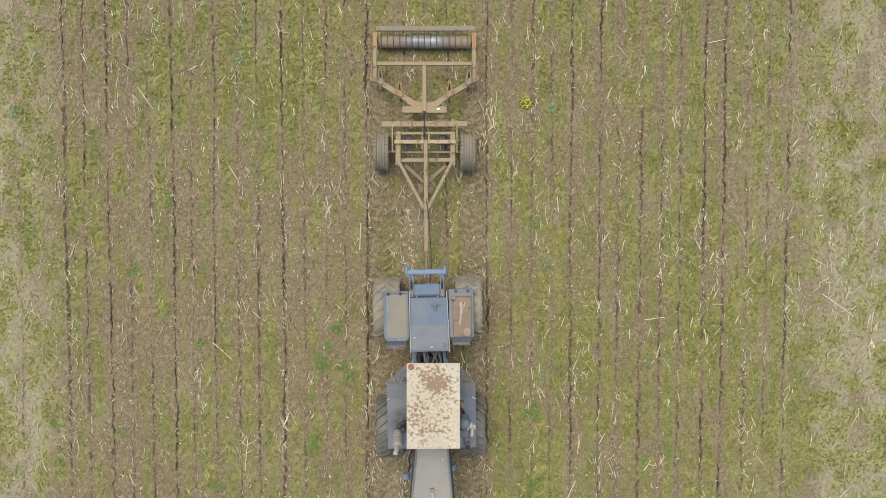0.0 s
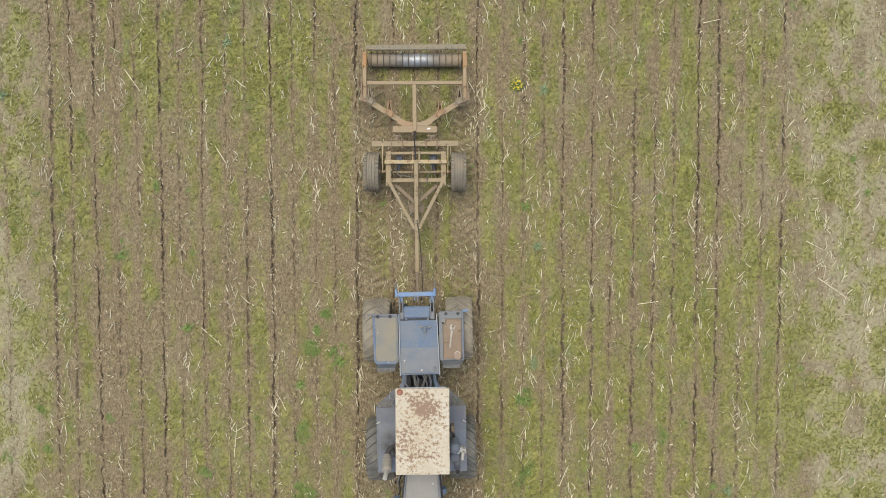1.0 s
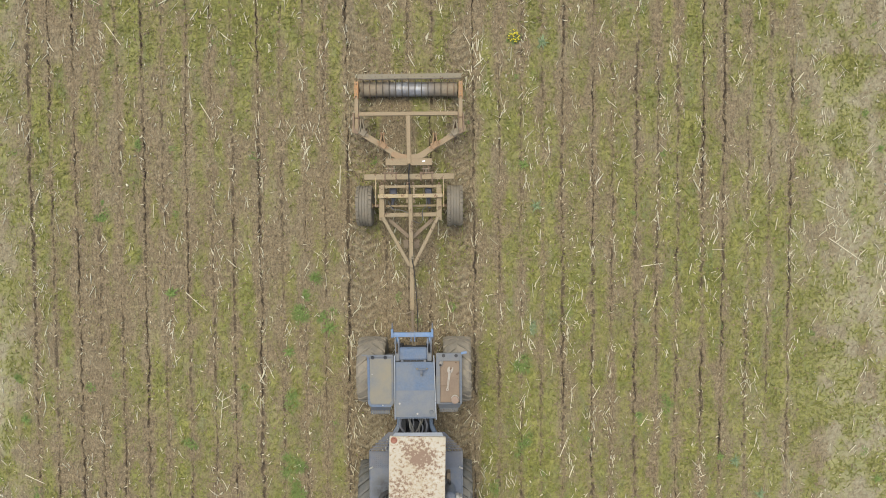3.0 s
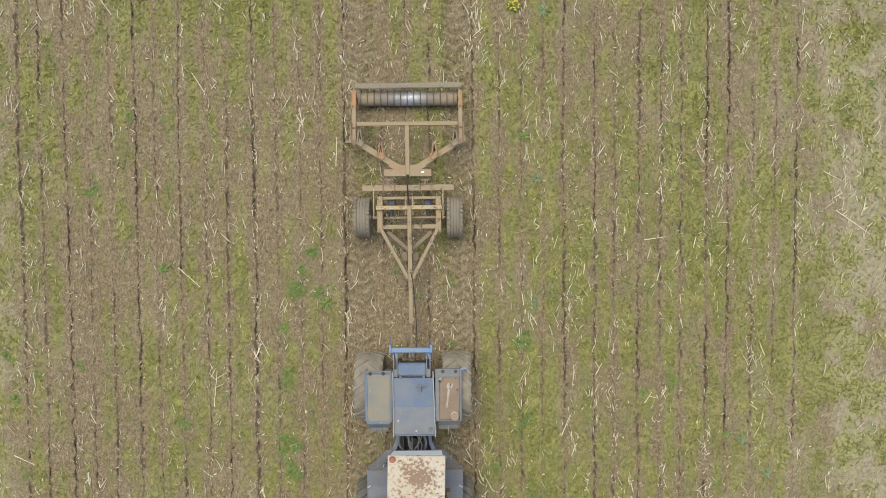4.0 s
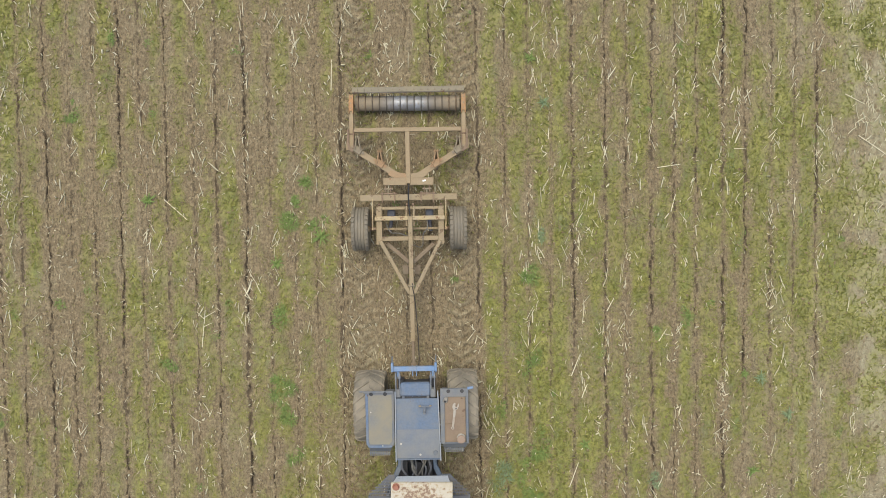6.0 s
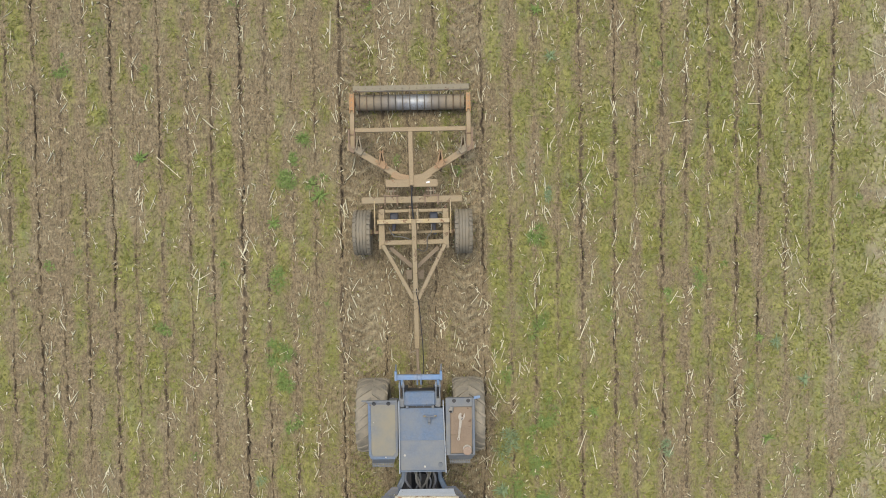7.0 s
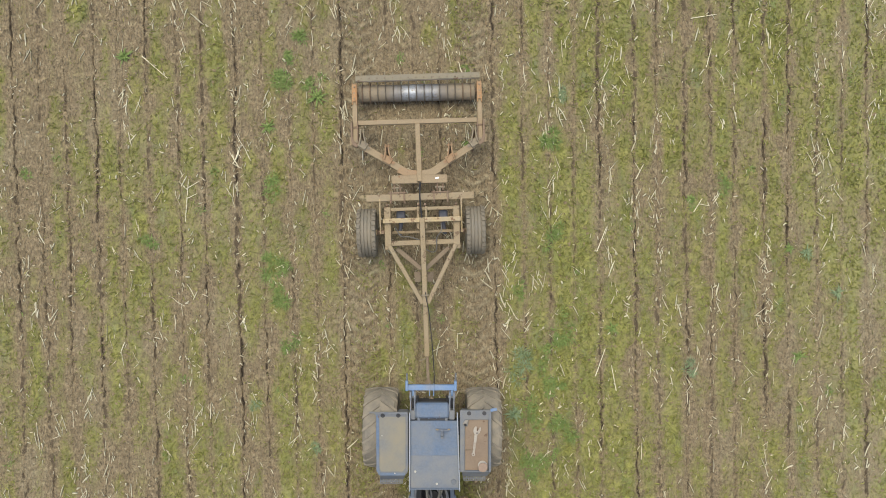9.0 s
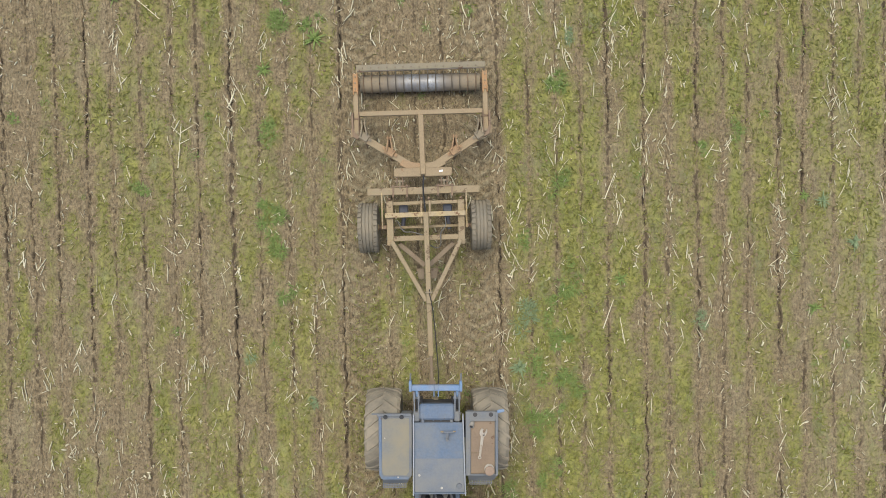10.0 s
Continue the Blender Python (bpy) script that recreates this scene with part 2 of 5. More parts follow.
def field_soil():
    m, n, k, b = tree("stubble_field_soil", 0.95)
    co = coords(n, k)

    def layer(name):
        a = n.new("ShaderNodeAttribute")
        a.attribute_name = name
        return a.outputs["Fac"]

    fine, mid = noisy(n, k, coords(n, k, (1.25, 0.8, 1)), 24, 7, 0.8), noisy(n, k, co, 5, 6, 0.65)
    speck, grit = noisy(n, k, co, 11, 8, 0.8), noisy(n, k, co, 60, 4, 0.7)
    streak = noisy(n, k, coords(n, k, (9, 1.5, 1)), 5.0, 6, 0.7)
    crumb = noisy(n, k, co, 20, 6, 0.8)
    c = mix(n, k, ramp(n, k, mid, 0.34, 0.66), (0.178, 0.133, 0.073), (0.262, 0.201, 0.116))
    c = mix(n, k, ramp(n, k, fine, 0.415, 0.52), (0.052, 0.040, 0.024), c)
    c = mix(n, k, calc(n, k, "MULTIPLY", ramp(n, k, speck, 0.53, 0.61), 0.85), c, (0.40, 0.33, 0.205))
    c = mix(n, k, calc(n, k, "MULTIPLY", ramp(n, k, streak, 0.47, 0.66), 0.45), c, (0.36, 0.305, 0.205))
    c = mix(n, k, calc(n, k, "MULTIPLY", ramp(n, k, noisy(n, k, coords(n, k, (8, 1.3, 1)), 4.0, 5, 0.7), 0.52, 0.64), 0.6), c, (0.085, 0.066, 0.04))
    c = mix(n, k, calc(n, k, "MULTIPLY", layer("pale"), ramp(n, k, speck, 0.34, 0.56)), c, mix(n, k, fine, (0.215, 0.20, 0.12), (0.47, 0.435, 0.30)))
    tuft = noisy(n, k, coords(n, k, (1, 0.7, 1)), 11, 7, 0.82)
    moss = mix(n, k, ramp(n, k, noisy(n, k, co, 2.2, 5), 0.4, 0.6), (0.180, 0.211, 0.052), (0.288, 0.290, 0.082))
    moss = mix(n, k, ramp(n, k, noisy(n, k, coords(n, k, (1.4, 0.8, 1)), 1.3, 4), 0.56, 0.68), moss, (0.135, 0.20, 0.062))
    moss = mix(n, k, calc(n, k, "MULTIPLY", ramp(n, k, noisy(n, k, coords(n, k, (1.2, 0.6, 1)), 1.7, 3), 0.58, 0.68), 0.6), moss, (0.155, 0.20, 0.115))
    moss = mix(n, k, calc(n, k, "MULTIPLY", ramp(n, k, noisy(n, k, coords(n, k, (1.2, 0.7, 1)), 3.6, 3), 0.54, 0.64), 0.55), moss, (0.335, 0.36, 0.075))
    moss = mix(n, k, ramp(n, k, tuft, 0.385, 0.54), (0.098, 0.095, 0.036), moss)
    moss = mix(n, k, calc(n, k, "MULTIPLY", ramp(n, k, grit, 0.52, 0.66), 0.55), moss, (0.42, 0.39, 0.16))
    moss = mix(n, k, calc(n, k, "MULTIPLY", layer("pale"), 0.5), moss, mix(n, k, tuft, (0.26, 0.25, 0.115), (0.50, 0.475, 0.27)))
    blend = calc(n, k, "ADD", calc(n, k, "MULTIPLY", speck, 1.1, False), calc(n, k, "MULTIPLY", noisy(n, k, coords(n, k, (1, 0.6, 1)), 33, 6, 0.8), 0.9, False), False)
    g = calc(n, k, "ADD", layer("green"), calc(n, k, "SUBTRACT", blend, 1.0, False))
    c = mix(n, k, calc(n, k, "MULTIPLY", ramp(n, k, g, 0.16, 0.76), 0.86), c, moss)
    # damp crumbs along the slots
    wet = ramp(n, k, calc(n, k, "ADD", layer("moist_shade"), calc(n, k, "SUBTRACT", calc(n, k, "MULTIPLY", crumb, 3.2), 1.75)), 0.3, 0.6)
    wet = calc(n, k, "MULTIPLY", wet, ramp(n, k, layer("moist_shade"), 0.0, 0.15))
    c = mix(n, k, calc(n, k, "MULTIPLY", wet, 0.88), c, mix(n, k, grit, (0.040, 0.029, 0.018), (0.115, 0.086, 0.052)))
    # near-black slot core: the shade inside the slit, put into the colour
    c = mix(n, k, ramp(n, k, layer("moist_shade"), 0.70, 0.92), c, (0.016, 0.012, 0.009))
    k.new(c, b.inputs["Base Color"])
    bump(n, k, b, calc(n, k, "ADD", calc(n, k, "MULTIPLY", fine, 0.5), calc(n, k, "MULTIPLY", speck, 0.5)), 0.55, 0.04)
    return m


SOIL = field_soil()


# ---- mesh tools ----
def part(name, bm, material, parent=None, label=""):
    me = bpy.data.meshes.new(name)
    bm.normal_update()
    bm.to_mesh(me)
    bm.free()
    me.materials.append(material)
    ob = new(name, me)
    ob.parent = parent
    if label:
        tagged(ob, label)
    return ob


def smooth(ob, angle=35):
    for p in ob.data.polygons:
        p.use_smooth = True
    ob.data.set_sharp_from_angle(angle=radians(angle))
    return ob


def box(bm, c, s, r=(0, 0, 0), bevel=0.008):
    """A bevelled block: centre, size, turn in degrees."""
    m = pose(*c, *r) @ Matrix.Diagonal((*s, 1))
    vs = bmesh.ops.create_cube(bm, size=1, matrix=m)["verts"]
    if bevel:
        es = list({e for v in vs for e in v.link_edges})
        bmesh.ops.bevel(bm, geom=es, offset=min(bevel, min(s) * 0.3), segments=1, affect="EDGES")
    return bm


def beam(bm, a, b, w, h, bevel=0.008):
    """A rectangular bar from a to b, w wide and h high."""
    a, b = Vector(a), Vector(b)
    d = b - a
    z = Vector((0, 0, 1)) if abs(d.normalized().z) < 0.95 else Vector((0, 1, 0))
    x = d.cross(z).normalized()
    up = x.cross(d.normalized())
    m = Matrix((x, d.normalized(), up)).transposed().to_4x4()
    m.translation = (a + b) / 2
    vs = bmesh.ops.create_cube(bm, size=1, matrix=m @ Matrix.Diagonal((w, d.length, h, 1)))["verts"]
    if bevel:
        es = list({e for v in vs for e in v.link_edges})
        bmesh.ops.bevel(bm, geom=es, offset=min(bevel, min(w, h) * 0.3), segments=1, affect="EDGES")
    return bm


def rod(bm, a, b, r, r2=None, seg=14):
    a, b = Vector(a), Vector(b)
    m = (b - a).to_track_quat("Z", "Y").to_matrix().to_4x4()
    m.translation = (a + b) / 2
    bmesh.ops.create_cone(bm, cap_ends=True, segments=seg, radius1=r, radius2=r if r2 is None else r2, depth=(b - a).length, matrix=m)
    return bm


def pipe(bm, pts, r, seg=8):
    """A bent tube along a smooth line through pts."""
    pts = [Vector(p) for p in pts]
    line = []
    for i in range(len(pts) - 1):
        p0, p1, p2, p3 = pts[max(i - 1, 0)], pts[i], pts[i + 1], pts[min(i + 2, len(pts) - 1)]
        for j in range(6):
            t = j / 6
            line.append(0.5 * (2 * p1 + (p2 - p0) * t + (2 * p0 - 5 * p1 + 4 * p2 - p3) * t * t + (3 * p1 - p0 - 3 * p2 + p3) * t ** 3))
    line.append(pts[-1])
    rings = []
    for i, p in enumerate(line):
        d = (line[min(i + 1, len(line) - 1)] - line[max(i - 1, 0)]).normalized()
        u = d.orthogonal().normalized() if abs(d.z) > 0.9 else d.cross(Vector((0, 0, 1))).normalized()
        w = d.cross(u)
        rings.append([bm.verts.new(p + r * (math.cos(a) * u + math.sin(a) * w)) for a in (2 * math.pi * q / seg for q in range(seg))])
    for q, s in zip(rings, rings[1:]):
        for i in range(seg):
            bm.faces.new((q[i], q[(i + 1) % seg], s[(i + 1) % seg], s[i]))
    bm.faces.new(rings[0][::-1])
    bm.faces.new(rings[-1])
    return bm


def hull(bm, pts):
    """The closed convex body round some corners."""
    bmesh.ops.convex_hull(bm, input=[bm.verts.new(p) for p in pts])
    return bm


def slab(bm, outline, z0, z1, bevel=0.01):
    """An upright prism over an outline of (x, y), counter-clockwise."""
    lo = [bm.verts.new((x, y, z0)) for x, y in outline]
    hi = [bm.verts.new((x, y, z1)) for x, y in outline]
    n = len(lo)
    fs = [bm.faces.new(lo[::-1]), bm.faces.new(hi)] + [bm.faces.new((lo[i], lo[(i + 1) % n], hi[(i + 1) % n], hi[i])) for i in range(n)]
    if bevel:
        bmesh.ops.bevel(bm, geom=list({e for f in fs for e in f.edges}), offset=bevel, segments=2, affect="EDGES")
    return bm


def lathe(bm, profile, seg=40):
    """A body turned about the x axis from (x, radius) pairs."""
    rings = [[bm.verts.new((x, r * math.cos(2 * math.pi * i / seg), r * math.sin(2 * math.pi * i / seg))) for i in range(seg)] for x, r in profile]
    for a, b in zip(rings, rings[1:]):
        for i in range(seg):
            bm.faces.new((a[i], a[(i + 1) % seg], b[(i + 1) % seg], b[i]))
    bm.faces.new(rings[0])
    bm.faces.new(rings[-1][::-1])
    bmesh.ops.recalc_face_normals(bm, faces=bm.faces)
    return bm


def thing(name, label, category, group="", kind=""):
    return tagged(new(name), label, category, group, kind)


M = lambda: bmesh.new()


# ---- the field ----
def lattice(ix, iy, seed):
    h = (ix * 374761393 + iy * 668265263 + seed * 974634777) & 0xFFFFFFFF
    h = ((h ^ (h >> 13)) * 1274126177) & 0xFFFFFFFF
    return ((h ^ (h >> 16)) & 0xFFFF) / 65535.0


def grain(x, y, seed):
    """Smooth value noise, 0 to 1, one cell a unit."""
    ix, iy = np.floor(x).astype(np.int64), np.floor(y).astype(np.int64)
    fx, fy = x - ix, y - iy
    fx, fy = fx * fx * (3 - 2 * fx), fy * fy * (3 - 2 * fy)
    a = lattice(ix, iy, seed) * (1 - fx) + lattice(ix + 1, iy, seed) * fx
    b = lattice(ix, iy + 1, seed) * (1 - fx) + lattice(ix + 1, iy + 1, seed) * fx
    return a * (1 - fy) + b * fy


def layers(x, y, scale, seed, octaves=3):
    total, amp, norm = 0, 1.0, 0
    for o in range(octaves):
        total = total + amp * grain(x * scale * 2 ** o + 31.7 * o, y * scale * 2 ** o + 17.3 * o, seed + o)
        norm, amp = norm + amp, amp * 0.55
    return total / norm


# drill slots: where they run, and how open they are
SLOTS = ((-9.9, 0.2), (-8.8, 0.9), (-8.35, 0.6), (-7.8, 0.6), (-7.3, 0.4), (-6.84, 0.4), (-6.3, 0.8), (-5.85, 0.3), (-5.33, 0.5), (-4.8, 0.3),
         (-4.34, 0.5), (-3.74, 0.95), (-3.25, 0.35), (-2.75, 0.4), (-2.3, 0.3), (-1.79, 0.95), (-0.95, 0.45), (-0.45, 0.3), (0.06, 0.45), (1.0, 0.55), (1.55, 0.3), (2.05, 0.35), (2.5, 0.25),
         (2.96, 0.6), (3.62, 0.6), (4.05, 0.35), (4.58, 0.6), (5.05, 0.35), (5.49, 0.4), (6.05, 0.8), (6.5, 0.7), (7.03, 0.4), (7.5, 0.25), (7.97, 0.7))
COVER_X = (-11, -9.2, -8.4, -6.6, -5, -3.6, -2.2, -1.6, -0.4, 0.9, 1.9, 2.5, 3.5, 5, 6.2, 7, 8.3, 9.5, 11)
# grass cover along COVER_X at three places of the field
COVER_Y = (4.0, -2.0, -9.0)
COVER = ((0.50, 0.45, 0.34, 0.30, 0.42, 0.48, 0.44, 0.32, 0.46, 0.34, 0.46, 0.48, 0.38, 0.38, 0.34, 0.52, 0.46, 0.34, 0.32),
         (0.38, 0.34, 0.22, 0.18, 0.24, 0.34, 0.28, 0.20, 0.26, 0.10, 0.46, 0.60, 0.38, 0.38, 0.40, 0.54, 0.46, 0.32, 0.30),
         (0.32, 0.30, 0.26, 0.28, 0.30, 0.34, 0.34, 0.28, 0.52, 0.22, 0.54, 0.53, 0.36, 0.33, 0.37, 0.40, 0.42, 0.34, 0.32))
LANES = (-1.42, 0.62)


def slot_near(x, y):
    """How deep a slot is at each place, 0 to 1, and how near its crumbled edge."""
    deep, edge = np.zeros_like(x), np.zeros_like(x)
    for i, (sx, s) in enumerate(SLOTS):
        near = np.abs(x - sx) < 0.4
        px, py = x[near], y[near]
        line = sx + 0.04 * (grain(py * 0.35, py * 0 + i, 5) - 0.5) + 0.035 * (grain(py * 2.6, py * 0 + i, 6) - 0.5) + 0.045 * (grain(py * 11, py * 0 + i, 7) - 0.5) + 0.02 * (grain(py * 31, py * 0 + i, 10) - 0.5)
        open_ = np.clip((0.15 + s) * 1.5 * grain(py * 0.8, py * 0 + 3 * i, 8) + s * 1.3 * (grain(py * 9, py * 0 + i, 9) - 0.5) - 0.10, 0, 1)
        d = np.abs(px - line)
        w = 0.0065 + 0.0045 * open_
        deep[near] = np.maximum(deep[near], open_ * np.clip(1.35 - d / w, 0, 1))
        edge[near] = np.maximum(edge[near], (0.48 + 0.5 * s) * np.exp(-(d / 0.056) ** 2))
    return deep, edge


def bare_at(x, y):
    """The trodden strip between the wheel lanes, where the grass is worn off."""
    return np.clip((1.45 - np.abs(x + 0.4)) / 0.35, 0, 1) * np.clip((-2.2 - y) / 1.0, 0, 1) * np.clip((y + 6.9) / 0.9, 0, 1)


def green_at(x, y):
    rows = [np.interp(x, COVER_X, c) for c in COVER]
    f = np.clip((COVER_Y[0] - y) / (COVER_Y[0] - COVER_Y[1]), 0, 1)
    h = np.clip((COVER_Y[1] - y) / (COVER_Y[1] - COVER_Y[2]), 0, 1)
    g = (rows[0] * (1 - f) + rows[1] * f) * (1 - h) + rows[2] * h
    g = g - 0.34 * bare_at(x, y)
    d = np.min(np.stack([np.abs(x - s[0]) for s in SLOTS]), 0)
    g = g + 0.36 * (np.clip(d / 0.22, 0, 1) - 0.56)
    n = 0.50 * layers(x * 1.5, y * 0.42, 0.8, 21) + 0.50 * layers(x * 1.15, y * 0.6, 3.0, 31, 2)
    edge = np.clip((x - 7.6) / 1.2, 0, 1) + np.clip((-8.6 - x) / 1.0, 0, 1)
    n = n * (1 - 0.6 * edge) + 0.6 * edge * layers(x, y * 0.8, 3.4, 37, 2)
    return np.clip(g + (2.0 + 1.4 * edge) * (n - 0.5), 0, 1)


def pale_at(x, y):
    side = 0.35 * np.clip((x - 6.2) / 2.4, 0, 1) + 0.65 * np.clip((x - 8.3) / 1.0, 0, 1) + np.clip((-8.7 - x) / 1.4, 0, 1)
    return np.clip(side * (layers(x * 1.3, y * 0.6, 1.6, 41) * 2.6 - 0.5), 0, 0.9) + 0.25 * np.clip(layers(x, y * 0.5, 1.7, 45) * 3 - 1.6, 0, 1)


def sheet_mesh(name, verts, faces, material):
    me = bpy.data.meshes.new(name)
    n, k = faces.shape
    me.vertices.add(len(verts))
    me.vertices.foreach_set("co", verts.astype(np.float32).ravel())
    me.loops.add(n * k)
    me.loops.foreach_set("vertex_index", faces.astype(np.int32).ravel())
    me.polygons.add(n)
    me.polygons.foreach_set("loop_start", np.arange(0, n * k, k, dtype=np.int32))
    me.update(calc_edges=True)
    me.materials.append(material)
    return me


def build_field():
    far = np.array([30, 80, 250, 900, 2500.0])
    xs = np.arange(-11.8, 11.81, 0.03)
    near = np.min(np.abs(xs[:, None] - np.array([s[0] for s in SLOTS])[None]), 1) < 0.08
    fine = [np.arange(s[0] - 0.08, s[0] + 0.081, 0.01) for s in SLOTS]
    xs = np.concatenate([-far[::-1], np.unique(np.round(np.concatenate([xs[~near], *fine]), 4)), far])
    ys = np.concatenate([-far[::-1], np.arange(-13.6, 7.61, 0.03), far])
    gx, gy = np.meshgrid(xs, ys)
    x, y = gx.ravel(), gy.ravel()
    deep, edge = slot_near(x, y)
    green = green_at(x, y)
    z = 0.016 * (layers(x, y, 3.0, 51) - 0.5) + 0.030 * (layers(x, y, 9.0, 55, 2) - 0.5) * (0.4 + edge) - 0.06 * deep * (0.4 + 0.9 * grain(x * 9, y * 16, 57)) + 0.035 * edge * (grain(x * 17, y * 13, 58) - 0.4)
    # lug prints in the wheel lanes
    prints, ridges = np.zeros_like(x), np.zeros_like(x)
    for lane in LANES:
        d = x - lane
        inside = np.clip((0.30 - np.abs(d)) / 0.04, 0, 1) * np.clip((3.4 - y) / 1.2, 0, 1)
        ridge = ((y - 0.62 * np.abs(d)) / 0.21) % 1.0
        lug = np.clip(np.minimum(ridge, 1 - ridge) * 5 - 0.9, 0, 1)
        z -= inside * (0.010 + 0.032 * (1 - lug)) * (0.6 + 0.7 * grain(x * 1.3, y * 1.3, 66))
        green *= 1 - inside * (0.2 + 0.4 * (1 - lug))
        edge = np.maximum(edge, inside * 0.3)
        prints += inside * (1 - lug) * 0.25
        ridges += inside * lug * (0.3 + 0.5 * grain(x * 1.7, y * 1.7, 67))
    nx, ny = len(xs), len(ys)
    i = np.arange(nx * ny).reshape(ny, nx)
    faces = np.stack([i[:-1, :-1], i[:-1, 1:], i[1:, 1:], i[1:, :-1]], -1).reshape(-1, 4)
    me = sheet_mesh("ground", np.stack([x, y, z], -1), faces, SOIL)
    dots = np.clip(2.4 * grain(x * 15, y * 11, 72) - 0.75, 0, 1)
    patch = np.clip(layers(x * 1.2, y * 0.35, 2.2, 71) * 4.0 - 1.35, 0.2, 1)
    # above 0.70 only slot bottoms, painted as slit shade; below it damp soil
    moist_shade = np.clip(deep * 1.3 * (0.6 + 0.6 * dots), 0, 0.95)
    moist_shade = np.maximum(moist_shade, np.clip(2.3 * edge ** 2.8 * patch * (0.1 + 1.25 * dots) + prints, 0, 0.64))
    moist_shade = np.maximum(moist_shade, 0.72 * edge ** 0.25 * patch * np.clip(2.7 * grain(x * 19, y * 13, 73) - 1.55, 0, 1))
    # the far field has the mean look of the near one
    inner = np.clip(np.minimum(np.minimum(x + 11.8, 11.8 - x), np.minimum(y + 13.6, 7.6 - y)) / 0.4, 0, 1)
    for name, v, mean in (("green", green * (1 - 0.6 * edge), 0.36), ("moist_shade", moist_shade, 0.06), ("pale", np.clip(pale_at(x, y) * (1 - 0.5 * edge) + 0.5 * ridges, 0, 1), 0.12)):
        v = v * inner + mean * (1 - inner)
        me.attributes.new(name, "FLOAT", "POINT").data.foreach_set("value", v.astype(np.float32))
    me.polygons.foreach_set("use_smooth", np.ones(len(faces), dtype=bool))
    return tagged(new("ground", me), "stubble field of brown soil with patchy low grass and slots", "field", kind="structure")


build_field()
rng = np.random.default_rng(7)


def scatter(n, keep):
    """Places over the field, kept with the chance that keep gives."""
    x, y = rng.uniform(-11.6, 11.6, n), rng.uniform(-13.8, 7.8, n)
    ok = rng.random(n) < keep(x, y)
    return x[ok], y[ok]


def build_grass():
    x, y = scatter(420000, lambda x, y: np.clip(green_at(x, y) * 1.25 - 0.22, 0.02, 1) * (1 - 0.8 * slot_near(x, y)[1]))
    n = len(x)
    a, ln = rng.uniform(0, 2 * np.pi, n), rng.uniform(0.03, 0.11, n)
    w, up = rng.uniform(0.004, 0.010, n), rng.uniform(0.01, 0.06, n)
    dx, dy = np.cos(a), np.sin(a)
    v = np.stack([
        np.stack([x - dy * w, y + dx * w, np.full(n, -0.004)], -1), np.stack([x + dy * w, y - dx * w, np.full(n, -0.004)], -1),
        np.stack([x + dx * ln * 0.6 + dy * w * 0.7, y + dy * ln * 0.6 - dx * w * 0.7, up], -1), np.stack([x + dx * ln, y + dy * ln, up * 0.8], -1)], 1)
    ob = new("low_grass", sheet_mesh("low_grass", v.reshape(-1, 3), np.arange(4 * n).reshape(-1, 4), GRASS))
    tagged(ob, "patchy low yellow-green grass between the drill rows", "grass", kind="stuff")


def sticks(x, y, ln, w, turn, lift):
    """Three-sided straws, slightly bent and tapered, lying on the soil."""
    n = len(x)
    c, s = np.cos(turn), np.sin(turn)
    sag = rng.normal(0, 0.025, n) * ln
    base = []
    for end, thin in ((-0.5, 0.75), (0.05, 1.0), (0.5, 0.5)):
        for k in range(3):
            o = (k - 1) * w * thin + (sag if end == 0.05 else 0)
            h = (0.005, 0.006 + 1.4 * w, 0.005)[k] + lift * (end + 0.5)
            base.append(np.stack([x + c * ln * end - s * o, y + s * ln * end + c * o, h + np.zeros(n)], -1))
    v = np.stack(base, 1).reshape(-1, 3)
    i = np.arange(n)[:, None] * 9
    f = np.concatenate([i + np.array([[a + b, a + b + 3, a + (b + 1) % 3 + 3, a + (b + 1) % 3]]) for a in (0, 3) for b in range(3)])
    return v, f


def build_straw():
    parts, base = [], 0
    rows = lambda x: np.exp(-((((x + 0.1) % 0.98) - 0.3) / 0.10) ** 2)
    clump = lambda x, y: np.clip(3.0 * (layers(x * 1.5, y * 0.4, 1.3, 81) - 0.5), 0, 0.6)
    for count, low, spread, power, w0, w1, turn in ((9500, 0.08, 0.24, 1.7, 0.007, 0.010, 0.45), (30000, 0.035, 0.08, 1.3, 0.005, 0.008, 0.7), (15000, 0.03, 0.06, 1.0, 0.011, 0.010, 0.8)):
        x, y = scatter(count, lambda x, y: np.clip(0.04 + (0.20 + 1.0 * clump(x, y)) * (0.22 + 0.78 * rows(x)), 0, 1))
        if low > 0.05:
            # straws lie two to four together
            times = rng.integers(1, 5, len(x))
            x, y = np.repeat(x, times), np.repeat(y, times)
            x, y = x + rng.normal(0, 0.040, len(x)), y + rng.normal(0, 0.15, len(y))
        n = len(x)
        ln = low + spread * rng.random(n) ** power
        v, f = sticks(x, y, ln, w0 + w1 * rng.random(n) ** 2, rng.normal(np.pi / 2, turn, n), rng.uniform(0, 0.03, n))
        parts.append((v, f + base))
        base += len(v)
    me = sheet_mesh("straw_litter", np.concatenate([p[0] for p in parts]), np.concatenate([p[1] for p in parts]), STRAW)
    tagged(new("straw_litter", me), "scattered pale dry straw pieces lying on the soil", "straw", kind="stuff")


